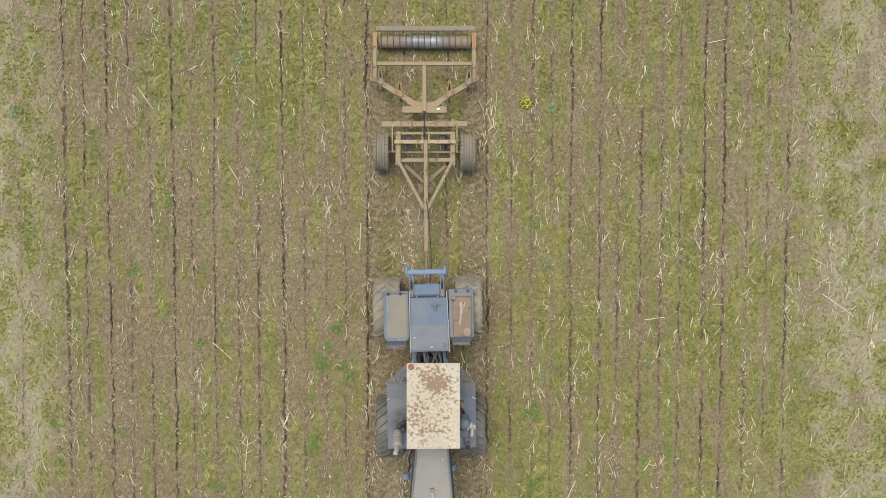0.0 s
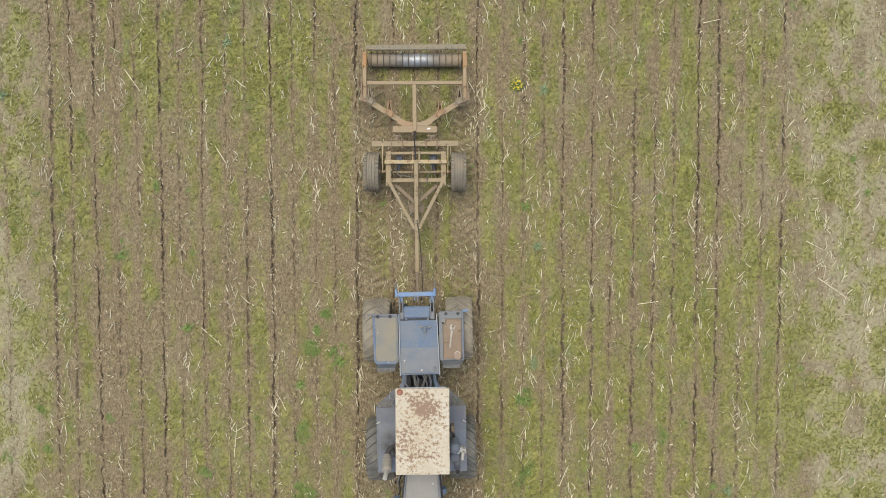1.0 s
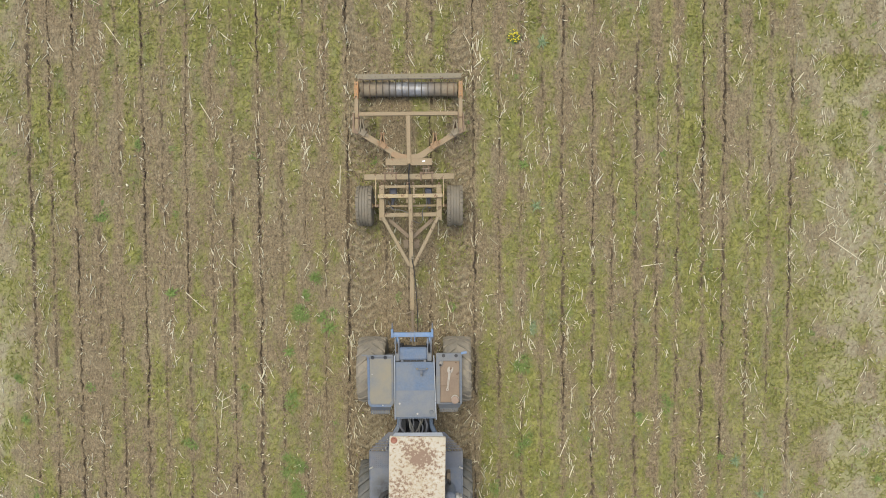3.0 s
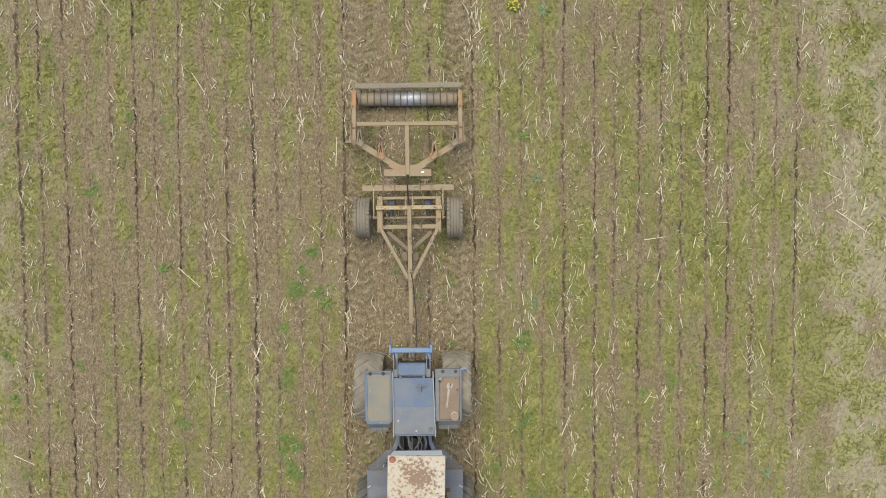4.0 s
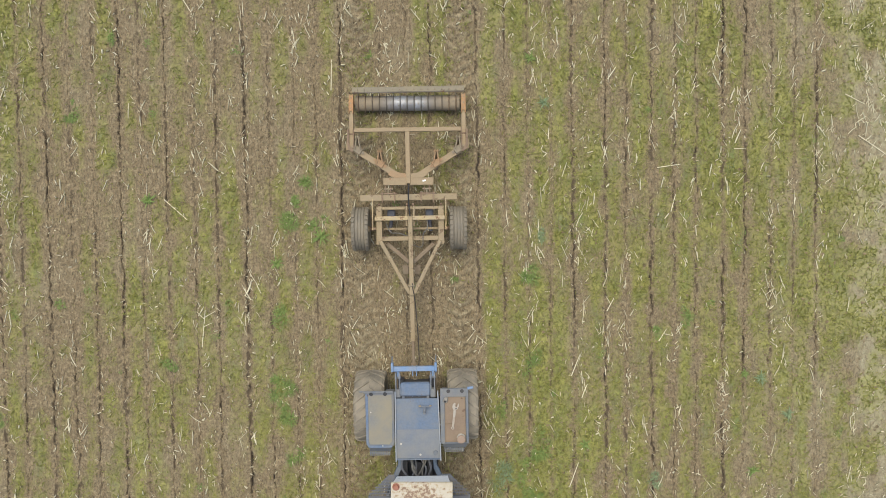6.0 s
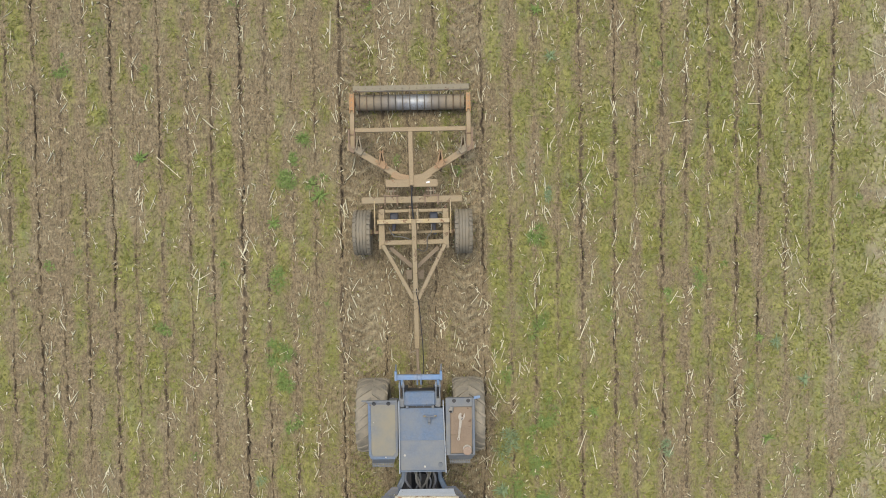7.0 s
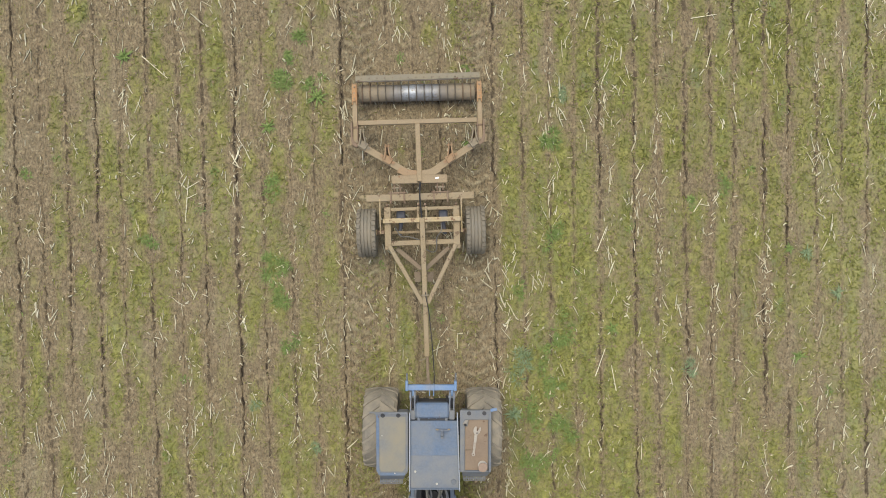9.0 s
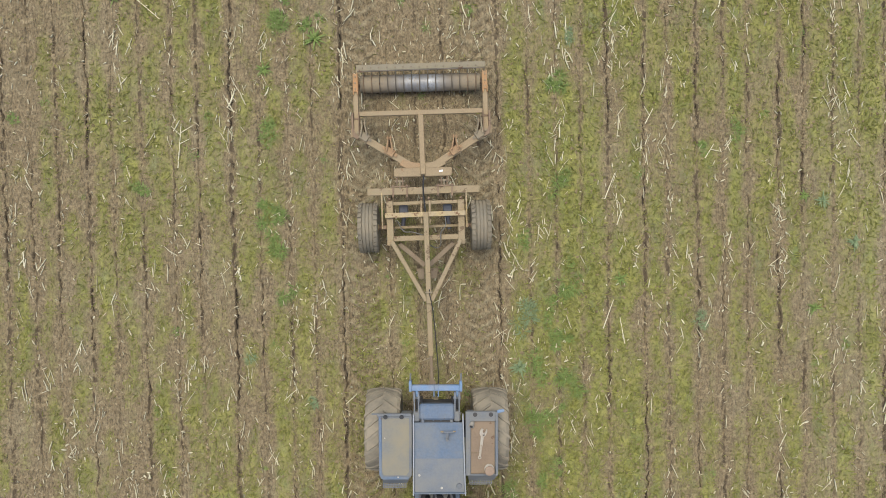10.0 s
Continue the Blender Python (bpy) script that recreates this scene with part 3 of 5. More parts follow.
def build_crumbs():
    x, y = scatter(150000, lambda x, y: np.clip(0.22 + 0.75 * slot_near(x, y)[1] * grain(x * 2, y * 2, 91), 0, 1))
    n = len(x)
    r = (0.006 + 0.034 * rng.random(n) ** 3.2) * (1 + 0.15 * bare_at(x, y))
    # uneven six-sided clods with a broken top
    turn, v = rng.uniform(0, 6.28, n), []
    for k in range(12):
        a, out = turn + k % 6 * np.pi / 3 + rng.uniform(-0.4, 0.4, n), r * rng.uniform(0.65, 1.35, n) * (0.62 if k > 5 else 1.0)
        v.append(np.stack([x + out * np.cos(a), y + out * np.sin(a), r * rng.uniform(0.2, 0.6, n) if k > 5 else r * 0 - 0.006], -1))
    v.append(np.stack([x, y, r * rng.uniform(0.25, 0.6, n)], -1))
    v, i = np.stack(v, 1).reshape(-1, 3), np.arange(n)[:, None] * 13
    f = np.concatenate([i + np.array([t]) for a in range(6) for t in ((a, (a + 1) % 6, 6 + (a + 1) % 6), (a, 6 + (a + 1) % 6, 6 + a), (6 + a, 6 + (a + 1) % 6, 12))])
    tagged(new("soil_crumbs", sheet_mesh("soil_crumbs", v, f, CLOD)), "small brown soil crumbs and clods along the slots", "soil crumbs", kind="stuff")


def build_fibres():
    """Fine dead fibres strewn on the bare soil, mostly along the rows."""
    x, y = scatter(150000, lambda x, y: np.clip(0.75 - 0.6 * green_at(x, y), 0.1, 1))
    n = len(x)
    v, f = sticks(x, y, rng.uniform(0.025, 0.10, n), rng.uniform(0.0018, 0.004, n), rng.normal(np.pi / 2, 0.75, n), rng.uniform(0, 0.012, n))
    tagged(new("dead_grass_litter", sheet_mesh("dead_grass_litter", v, f, FIBRE)), "fine dull dead grass fibres on the bare soil", "dead grass", kind="stuff")


build_grass()
build_fibres()
build_straw()
build_crumbs()


def weed(x, y, size, leaves, material, label, name="weed_plant", stiff=0.6):
    """A low uneven tuft of narrow leaves out of a few hearts."""
    bm = M()
    hearts = [(random.gauss(0, size * 0.28), random.gauss(0, size * 0.36), random.uniform(0.45, 1.0)) for _ in range(random.randint(4, 7))]
    for i in range(leaves):
        hx, hy, hs = random.choice(hearts)
        a, ln = random.uniform(0, 2 * math.pi), size * hs * random.uniform(0.25, 0.75)
        w = random.uniform(0.0025, 0.006) * (1 + size)
        d, s = Vector((math.cos(a), math.sin(a), 0)), Vector((-math.sin(a), math.cos(a), 0))
        o = Vector((hx, hy, 0)) + d * random.uniform(0, size * 0.12)
        rise = ln * stiff * random.uniform(0.2, 1.1)
        p = [o, o + d * ln * 0.5 + Vector((0, 0, rise)), o + d * ln + s * random.uniform(-0.3, 0.3) * ln + Vector((0, 0, rise * random.uniform(0.3, 1.0)))]
        v = [bm.verts.new(q) for q in (p[0] - s * w * 0.5, p[0] + s * w * 0.5, p[1] + s * w, p[2], p[1] - s * w)]
        bm.faces.new((v[0], v[1], v[2], v[4]))
        bm.faces.new((v[4], v[2], v[3]))
    ob = part(name, bm, material, None, label)
    ob.location = (x, y, -0.012)
    return tagged(ob, category="weed", group="weeds in the field")


def rosette(x, y, size, material, label):
    """A low star of broad arched leaves round one heart, with a few young ones inside."""
    bm = M()
    for ring, count, reach, lift in ((0, 15, 1.0, 0.22), (1, 12, 0.72, 0.45), (2, 8, 0.42, 0.75)):
        for i in range(count):
            a = 2 * math.pi * (i + 0.37 * ring) / count + random.uniform(-0.5, 0.5)
            ln, w = size * reach * random.uniform(0.4, 1.2), size * random.uniform(0.05, 0.095)
            d, t = Vector((math.cos(a), math.sin(a), 0)), Vector((-math.sin(a), math.cos(a), 0))
            bend = t * random.uniform(-0.18, 0.18) * ln
            mid = [d * ln * u + bend * u * u + Vector((0, 0, ln * lift * math.sin(2.4 * u) + 0.004 * ring)) for u in (0.04, 0.35, 0.7, 1.0)]
            rows = []
            for p, k in zip(mid, (0.35, 1.0, 0.8, 0.08)):
                rows.append([bm.verts.new(p - t * w * k + Vector((0, 0, w * k * 0.4))), bm.verts.new(p), bm.verts.new(p + t * w * k + Vector((0, 0, w * k * 0.4)))])
            for q, r in zip(rows, rows[1:]):
                bm.faces.new((q[0], q[1], r[1], r[0]))
                bm.faces.new((q[1], q[2], r[2], r[1]))
    ob = part("weed_rosette", bm, material, None, label)
    ob.location = (x, y, -0.004)
    return tagged(ob, category="weed", group="weeds in the field")


random.seed(3)
GREEN_W, BLUE_W = "fresh green weed tuft rooted in the stubble", "pale blue-green thistle-like weed rosette on the soil"
for wx, wy, ws in ((2.08, -4.77, 0.30), (1.58, -10.75, 0.30), (2.16, -9.9, 0.28), (4.7, -5.9, 0.2), (-5.4, -6.45, 0.2), (-3.03, -7.5, 0.3), (-2.87, -3.53, 0.24), (2.1, -6.5, 0.28), (-7.2, -1.4, 0.2), (-10.03, -6.1, 0.16), 
                   (-9.2, -5.0, 0.16), (9.74, -6.7, 0.16), (5.3, -5.6, 0.2), (-7.6, -5.2, 0.17), (9.6, 0.8, 0.15), (-6.4, 0.2, 0.16), (2.0, -9.3, 0.25)):
    weed(wx, wy, ws, 260, WEED, GREEN_W)
for wx, wy, ws in ((1.5, -8.95, 0.36), (-3.5, -9.6, 0.2), (2.3, -3.9, 0.2), (4.6, -9.1, 0.2), (-2.4, -10.4, 0.2)):
    weed(wx, wy, ws, 220, BLUE_WEED, BLUE_W)
for wx, wy, ws in ((-2.21, -3.89, 0.21), (-3.13, -4.42, 0.17), (-5.74, -3.10, 0.19), (3.18, -8.26, 0.15), (6.67, -8.86, 0.15), (-9.07, -5.95, 0.14), (10.02, -7.34, 0.15), (9.92, 0.02, 0.12), (6.5, -6.82, 0.14), (2.1, -0.3, 0.16)):
    rosette(wx, wy, ws, WEED, "bright green weed rosette of broad leaves on the soil")
for wx, wy, ws in ((1.34, -9.83, 0.21), (-4.72, 3.46, 0.17), (-9.93, 2.27, 0.19), (2.5, 2.37, 0.17), (7.41, -7.68, 0.17), (6.83, -6.92, 0.16), (2.38, -1.2, 0.16)):
    rosette(wx, wy, ws, BLUE_WEED, "pale blue-green weed rosette of broad leaves on the soil")
random.seed(11)
for i in range(20):
    weed(random.gauss(1.9, 0.38), random.uniform(-12.8, -7.2), random.uniform(0.12, 0.32), 200, WEED, "long green grass clump beside the wheel track")
for i in range(12):
    weed(random.gauss(-2.75, 0.35), random.uniform(-8.5, -2.5), random.uniform(0.15, 0.3), 180, WEED, "long green grass clump beside the wheel track")
for i in range(110):
    weed(random.uniform(-11, 11), random.uniform(-13, 7), random.uniform(0.06, 0.15), 90, WEED, "small green weed seedling tuft on the soil")
flower = weed(1.86, 2.49, 0.24, 150, WEED, "bushy weed with small bright yellow flowers", "flowering_weed", 0.8)
bm = M()
for i in range(38):
    a, r = random.uniform(0, 2 * math.pi), 0.15 * random.random() ** 0.6
    bmesh.ops.create_icosphere(bm, subdivisions=1, radius=random.uniform(0.010, 0.022), matrix=pose(r * math.cos(a), r * math.sin(a), random.uniform(0.10, 0.2)))
part("blossom", bm, FLOWER, flower, "small bright yellow blossoms")


def stalk(x, y, turn, length, twigs=()):
    """A long dry stalk, with twigs of (place along it, angle, length)."""
    bm = M()
    rod(bm, (-length / 2, 0, 0.012), (length / 2, 0, 0.02), 0.011, 0.007, 7)
    for s, a, ln in twigs:
        p = Vector((s * length / 2, 0, 0.016))
        rod(bm, p, p + Vector((ln * math.cos(radians(a)), ln * math.sin(radians(a)), 0.015)), 0.008, 0.005, 6)
    ob = part("dry_stalk", bm, STRAW, None, "long pale dry plant stalk lying on the soil")
    ob.matrix_basis = pose(x, y, 0, 0, 0, turn)
    tagged(ob, category="stalk", group="dry stalks on the field")


for x, y, turn, length, twigs in ((4.93, -2.52, 8, 0.48, ()), (5.02, -3.28, 75, 0.36, ()), (3.72, -5.36, 62, 0.30, ((0.1, 60, 0.2),)), (-5.18, -3.3, -42, 0.62, ()), (-4.66, -5.75, 84, 0.78, ((0.5, 50, 0.22), (0.6, -55, 0.25), (0.1, -60, 0.2))),
                                  (-1.95, -0.6, 88, 0.62, ()), (4.8, -6.0, 58, 0.3, ((0.2, -70, 0.2),)), (9.2, -2.2, -35, 0.9, ()), (8.75, -1.2, -28, 0.45, ()), (3.0, -6.6, 68, 0.5, ()), (-6.9, 2.6, -55, 0.6, ()), (-4.9, 0.9, -58, 0.5, ()),
                                  (2.95, -8.9, 70, 0.55, ()), (-8.9, -7.3, -25, 0.5, ()), (6.3, 3.9, 12, 0.4, ()), (3.2, -9.2, 100, 0.5, ())):
    stalk(x, y, turn, length, twigs)


# ---- wheels ----
def lug_tyre(name, parent, r, w, lugs, rubber, deep):
    """A tractor tyre on the x axis with slanted lugs; their inner ends lead forwards."""
    bm = M()
    h = w / 2
    lathe(bm, [(-h * 0.62, r * 0.55), (-h * 0.9, r * 0.62), (-h, r * 0.78), (-h * 0.95, r * (0.94 - deep)), (-h * 0.8, r * (0.985 - deep)), (0, r * (1.0 - deep)),
               (h * 0.8, r * (0.985 - deep)), (h * 0.95, r * (0.94 - deep)), (h, r * 0.78), (h * 0.9, r * 0.62), (h * 0.62, r * 0.55)], 48)
    tyre = smooth(part(name, bm, rubber, parent, "dusty rubber tyre carcass"), 30)
    for side in (-1, 1):
        bm = M()
        ring = []
        for t in (0.02, 0.35, 0.7, 1.0):
            ang, x = 0.34 * t, side * t * h * 0.99
            lo, hi = r * (0.82 if t == 1.0 else 0.97 - deep - 0.05 * max(0, t - 0.6)), r * (1.0 - 0.045 * t ** 4)
            ring.append([bm.verts.new((x, q * math.cos(ang + d), q * math.sin(ang + d))) for q, d in ((lo, -0.056), (hi, -0.038), (hi, 0.038), (lo, 0.056))])
        for a, b in zip(ring, ring[1:]):
            for j in range(3):
                bm.faces.new((a[j], a[j + 1], b[j + 1], b[j]))
        bm.faces.new(ring[0])
        bm.faces.new(ring[-1][::-1])
        bmesh.ops.recalc_face_normals(bm, faces=bm.faces)
        first = part("tyre_lug", bm, rubber, parent)
        for i in range(lugs):
            ob = first if i == 0 else new("tyre_lug", first.data)
            ob.parent = parent
            ob.rotation_euler = (2 * math.pi * (i + (0.5 if side > 0 else 0)) / lugs, 0, 0)
    return tyre


def rib_tyre(name, parent, r, w):
    """A road tyre with ribs round it and blocks on its shoulders."""
    bm = M()
    h = w / 2
    prof = [(-h * 0.7, r * 0.6), (-h, r * 0.78), (-h * 0.96, r * 0.90), (-h * 0.80, r * 0.965)]
    for c in (-0.5, -0.17, 0.17, 0.5):
        prof += [(h * (c - 0.045), r), (h * (c - 0.03), r * 0.965), (h * (c + 0.03), r * 0.965), (h * (c + 0.045), r)]
    prof += [(-x, q) for x, q in prof[3::-1]]
    lathe(bm, prof, 56)
    for side in (-1, 1):
        for i in range(28):
            a = 2 * math.pi * (i + 0.25 * side) / 28
            m = Matrix.Rotation(a, 4, "X") @ pose(side * h * 0.73, 0, r * 0.968, 0, side * 17, 14 * side)
            bmesh.ops.create_cube(bm, size=1, matrix=m @ Matrix.Diagonal((h * 0.36, r * 0.165, 0.034, 1)))
    return smooth(part(name, bm, ROAD_TYRE, parent, "worn grey ribbed rubber tyre"), 30)


def rim(name, parent, r, w, place, material):
    bm = M()
    h = w / 2
    lathe(bm, [(-h, r * 0.3), (-h, r * 0.96), (-h * 0.85, r), (-h * 0.7, r * 0.9), (h * 0.7, r * 0.9), (h * 0.85, r), (h, r * 0.96), (h, r * 0.3)], 32)
    for s in (-1, 1):
        rod(bm, (s * h, 0, 0), (s * (h + 0.06), 0, 0), r * 0.32, r * 0.26)
        for i in range(8):
            a = 2 * math.pi * i / 8
            rod(bm, (s * h, r * 0.5 * math.cos(a), r * 0.5 * math.sin(a)), (s * (h + 0.025), r * 0.5 * math.cos(a), r * 0.5 * math.sin(a)), 0.018, None, 6)
    ob = smooth(part(name, bm, material, parent, "painted steel wheel rim with hub"))
    ob.location = place
    return ob


# ---- the tractor: articulated, travels towards -y ----
TYRE_R, CX, LIFT = 0.70, -0.105, 0.29


def perforated(bm, x0, x1, y0, y1, z, nx, ny):
    """A tread plate: a grid of strips round open holes."""
    for i in range(nx + 1):
        x = x0 + (x1 - x0) * i / nx
        box(bm, (x, (y0 + y1) / 2, z), ((x1 - x0) / nx * 0.42, y1 - y0, 0.012), bevel=0)
    for j in range(ny + 1):
        y = y0 + (y1 - y0) * j / ny
        box(bm, ((x0 + x1) / 2, y, z + 0.001), (x1 - x0, (y1 - y0) / ny * 0.42, 0.012), bevel=0)


def high(name, bm, material, parent, label=""):
    """A part of the rear deck, which stands over the wheels."""
    bmesh.ops.transform(bm, verts=bm.verts, matrix=Matrix.Translation((-0.002, 0.0, LIFT)) @ Matrix.Diagonal((0.985, 1, 1, 1)))
    return part(name, bm, material, parent, label)


def build_tractor():
    t = thing("tractor", "old dusty blue articulated tractor with a rusty cream cab roof", "tractor")
    wheels = []
    for x, y in ((-1.01, 0.56), (0.79, 0.56), (-1.0, -2.125), (0.805, -2.125)):
        w = rim("wheel", t, 0.36, 0.40, (x, y, TYRE_R - 0.015), BLUE_GREY)
        lug_tyre("tyre", w, TYRE_R, 0.60, 19, TYRE if y > 0 else TYRE_GREY, 0.03 if y > 0 else 0.085)
        wheels.append(w)

    # rear half
    bm = M()
    for s in (-1, 1):
        box(bm, (CX + s * 0.30, 0.35, 0.85), (0.12, 1.55, 0.30))
    box(bm, (CX, 1.02, 0.85), (0.5, 0.10, 0.34))
    box(bm, (CX, -0.40, 0.80), (0.62, 0.12, 0.36))
    rod(bm, (CX - 0.72, 0.56, 0.70), (CX + 0.72, 0.56, 0.70), 0.15, None, 16)
    bmesh.ops.create_uvsphere(bm, u_segments=16, v_segments=10, radius=0.27, matrix=pose(CX, 0.56, 0.70))
    part("rear_frame", bm, DARK, t, "dark oily rear chassis frame with axle")
    bm = M()
    slab(bm, [(-0.485, -0.30), (0.345, -0.30), (0.315, 0.86), (-0.485, 0.86)], 1.16, 1.185, 0.004)
    box(bm, (-0.07, -0.292, 1.20), (0.86, 0.02, 0.05), bevel=0.004)
    deck = high("deck", bm, BLUE, t, "flat dusty blue rear deck plate")
    bm = M()
    slab(bm, [(-0.478, -0.275), (0.340, -0.275), (0.326, 0.27), (-0.478, 0.27)], 1.18, 1.190, 0.003)
    high("deck_cover", bm, DUSTY_BLUE, deck, "greyer dust-covered cover plate")
    for xa, xb in ((-0.495, -0.495), (0.36, 0.318)):
        bm = M()
        beam(bm, (xa, -0.33, 1.19), (xb, 1.00, 1.19), 0.022, 0.09, 0.004)
        high("deck_edge", bm, EDGE_GREY, t, "pale raised edge strip of the deck")
    for x, y in ((-0.40, 0.0), (-0.03, -0.21)):
        bm = M()
        rod(bm, (x, y, 1.185), (x, y, 1.20), 0.02, None, 10)
        high("bolt", bm, CHROME, t, "bright bolt head")
    bm = M()
    rod(bm, (0.26, -0.18, 1.185), (0.26, -0.18, 1.21), 0.05, 0.045, 14)
    high("plug", bm, BLUE_GREY, t, "small dusty plug")

    # lift cylinder housing behind the deck
    bm = M()
    box(bm, (CX - 0.005, 1.02, 1.08), (0.58, 0.26, 0.22), (-6, 0, 0), 0.03)
    for x in (-0.30, -0.08, 0.08):
        box(bm, (CX + x * 0.8, 1.02, 1.195), (0.012, 0.25, 0.01), (-6, 0, 0), 0)
    high("lift_housing", bm, BLUE, t, "blue hydraulic lift housing")
    # dark block between deck and housing, coloured as the shade in the gap
    bm = M()
    box(bm, (CX - 0.005, 0.872, 1.10), (0.56, 0.05, 0.12), bevel=0.004)
    high("lift_shaft", bm, DARK, t, "lift shaft block with the gap's shade put into its dark colour")
    for s in (-1, 1):
        bm = M()
        box(bm, (CX + s * 0.235, 0.885, 1.19), (0.05, 0.05, 0.05), bevel=0.008)
        high("housing_foot", bm, BLUE_GREY, t)
        bm = M()
        for o in (-0.035, 0.035):
            beam(bm, (CX - 0.005 + s * 0.335 + o, 1.02, 1.10), (CX - 0.005 + s * 0.335 + o, 1.30, 1.10), 0.022, 0.14, 0.01)
        rod(bm, (CX - 0.005 + s * 0.335 - 0.06, 1.25, 1.10), (CX - 0.005 + s * 0.335 + 0.06, 1.25, 1.10), 0.028, None, 10)
        for o in (-0.035, 0.035):
            rod(bm, (CX - 0.005 + s * 0.335 + o - 0.014, 1.27, 1.12), (CX - 0.005 + s * 0.335 + o + 0.014, 1.27, 1.12), 0.085, None, 16)
        high("lift_arm", bm, DUSTY_BLUE, t, "grey-blue forked lift arm")
        bm = M()
        box(bm, (CX - 0.005 + s * 0.335, 0.95, 1.08), (0.11, 0.17, 0.18), bevel=0.02)
        high("lift_bearing", bm, BLUE_GREY, t, "blue-grey bearing block of the lift arm")
        bm = M()
        beam(bm, (CX + s * 0.33, 1.22, 1.36), (CX + s * 0.40, 1.28, 0.68), 0.025, 0.025)
        part("lift_link", bm, BLUE_GREY, t)
        bm = M()
        beam(bm, (CX + s * 0.36, 0.75, 0.70), (CX + s * 0.42, 1.30, 0.64), 0.035, 0.08)
        part("lower_link", bm, DRAB, t)
    bm = M()
    box(bm, (-0.13, 1.415, 1.41), (0.86, 0.095, 0.09), bevel=0.012)
    for x in (-0.54, 0.28):
        box(bm, (x, 1.45, 1.42), (0.045, 0.17, 0.14), bevel=0.008)
    for s in (-1, 1):
        beam(bm, (CX + s * 0.33, 1.27, 1.40), (CX + s * 0.33, 1.40, 1.41), 0.04, 0.05)
    for o in (-0.035, 0.035):
        beam(bm, (-0.12 + o, 1.28, 1.40), (-0.12 + o, 1.47, 1.43), 0.016, 0.09, 0.004)
    part("hitch_bar", bm, BRIGHT_BLUE, t, "bright blue cross bar of the hitch")
    for x in (-0.54, 0.28):
        bm = M()
        rod(bm, (x, 1.52, 1.43), (x + 0.005, 1.66, 1.45), 0.014, None, 8)
        part("hitch_pin", bm, BLUE_GREY, t)
    bm = M()
    for o in (-0.032, 0.032):
        beam(bm, (-0.125 + o, 1.08, 0.71), (-0.125 + o, 1.33, 0.74), 0.018, 0.05, 0.004)
    rod(bm, (-0.125, 0.98, 0.72), (-0.125, 1.10, 0.72), 0.045, None, 12)
    part("clevis", bm, STEEL, t, "grey steel drawbar clevis")
    bm = M()
    rod(bm, (0.06, 0.60, 1.185), (0.06, 0.60, 1.30), 0.022, None, 10)
    beam(bm, (-0.04, 0.72, 1.27), (0.18, 0.72, 1.27), 0.03, 0.03)
    beam(bm, (0.06, 0.58, 1.24), (0.06, 0.73, 1.27), 0.05, 0.04)
    high("lever", bm, BLUE_GREY, t, "small lever bracket on the deck")
    bm = M()
    beam(bm, (0.15, 0.735, 1.27), (0.20, 0.735, 1.27), 0.022, 0.03)
    beam(bm, (-0.05, 0.735, 1.27), (0.0, 0.735, 1.28), 0.022, 0.03)
    high("lever_tip", bm, OCHRE, t, "worn yellow lever tip")

    # fuel tank with a dust-covered lid, and the open tool tray
    bm = M()
    slab(bm, [(-0.99, -0.075), (-0.57, -0.075), (-0.515, 0.0), (-0.515, 0.985), (-1.055, 0.985), (-1.045, 0.0)], 1.432, 1.476, 0.010)
    slab(bm, [(-0.70, 0.0), (-0.515, 0.0), (-0.515, 0.95), (-0.70, 0.95)], 1.0, 1.44, 0.015)
    part("fuel_tank", bm, BLUE_GREY, t, "blue-grey box tank over the wheel")
    bm = M()
    hull(bm, [(x, y, z) for x0, x1, y, z in ((-0.985, -0.575, -0.078, 1.45), (-0.99, -0.57, -0.095, 1.41), (-1.0, -0.60, -0.175, 1.34)) for x in (x0, x1)]
         + [(x, 0.0, z) for x in (-1.0, -0.56) for z in (1.43, 1.30)])
    part("tank_front", bm, BLUE_GREY, t, "sloping front panel of the tank")
    bm = M()
    slab(bm, [(-0.97, 0.0), (-0.61, 0.0), (-0.56, 0.06), (-0.56, 0.93), (-1.0, 0.93), (-1.0, 0.06)], 1.474, 1.484, 0.004)
    part("tank_lid", bm, DUST_LID, t, "lid covered in beige dust")
    for x, y in ((-0.955, 0.61), (-0.74, -0.03)):
        bm = M()
        rod(bm, (x, y, 1.482), (x, y, 1.494), 0.013, 0.010, 8)
        part("rivet", bm, CHROME, t, "small bright rivet head")
    bm = M()
    beam(bm, (-1.025, 0.0, 1.478), (-1.03, 0.96, 1.478), 0.05, 0.016, 0.005)
    beam(bm, (-0.99, -0.045, 1.478), (-0.57, -0.045, 1.478), 0.05, 0.014, 0.005)
    beam(bm, (-1.022, 0.015, 1.477), (-0.985, -0.055, 1.477), 0.045, 0.012, 0.004)
    part("tank_edge", bm, BLUE, t, "bare bright blue edge of the tank")
    bm = M()
    box(bm, (-0.81, 0.985, 1.18), (0.57, 0.05, 0.05), bevel=0.01)
    box(bm, (-1.13, 1.0, 1.18), (0.11, 0.03, 0.02))
    high("tank_rail", bm, BLUE_GREY, t)
    for x in (-0.955, -0.69):
        bm = M()
        rod(bm, (x, 0.955, 1.19), (x, 0.955, 1.205), 0.040, 0.036, 16)
        high("tank_cap", bm, DARK, t, "dark round clamp")
    bm = M()
    perforated(bm, -0.99, -0.62, -0.25, -0.17, 1.325, 9, 3)
    box(bm, (-0.80, -0.15, 1.31), (0.40, 0.05, 0.06))
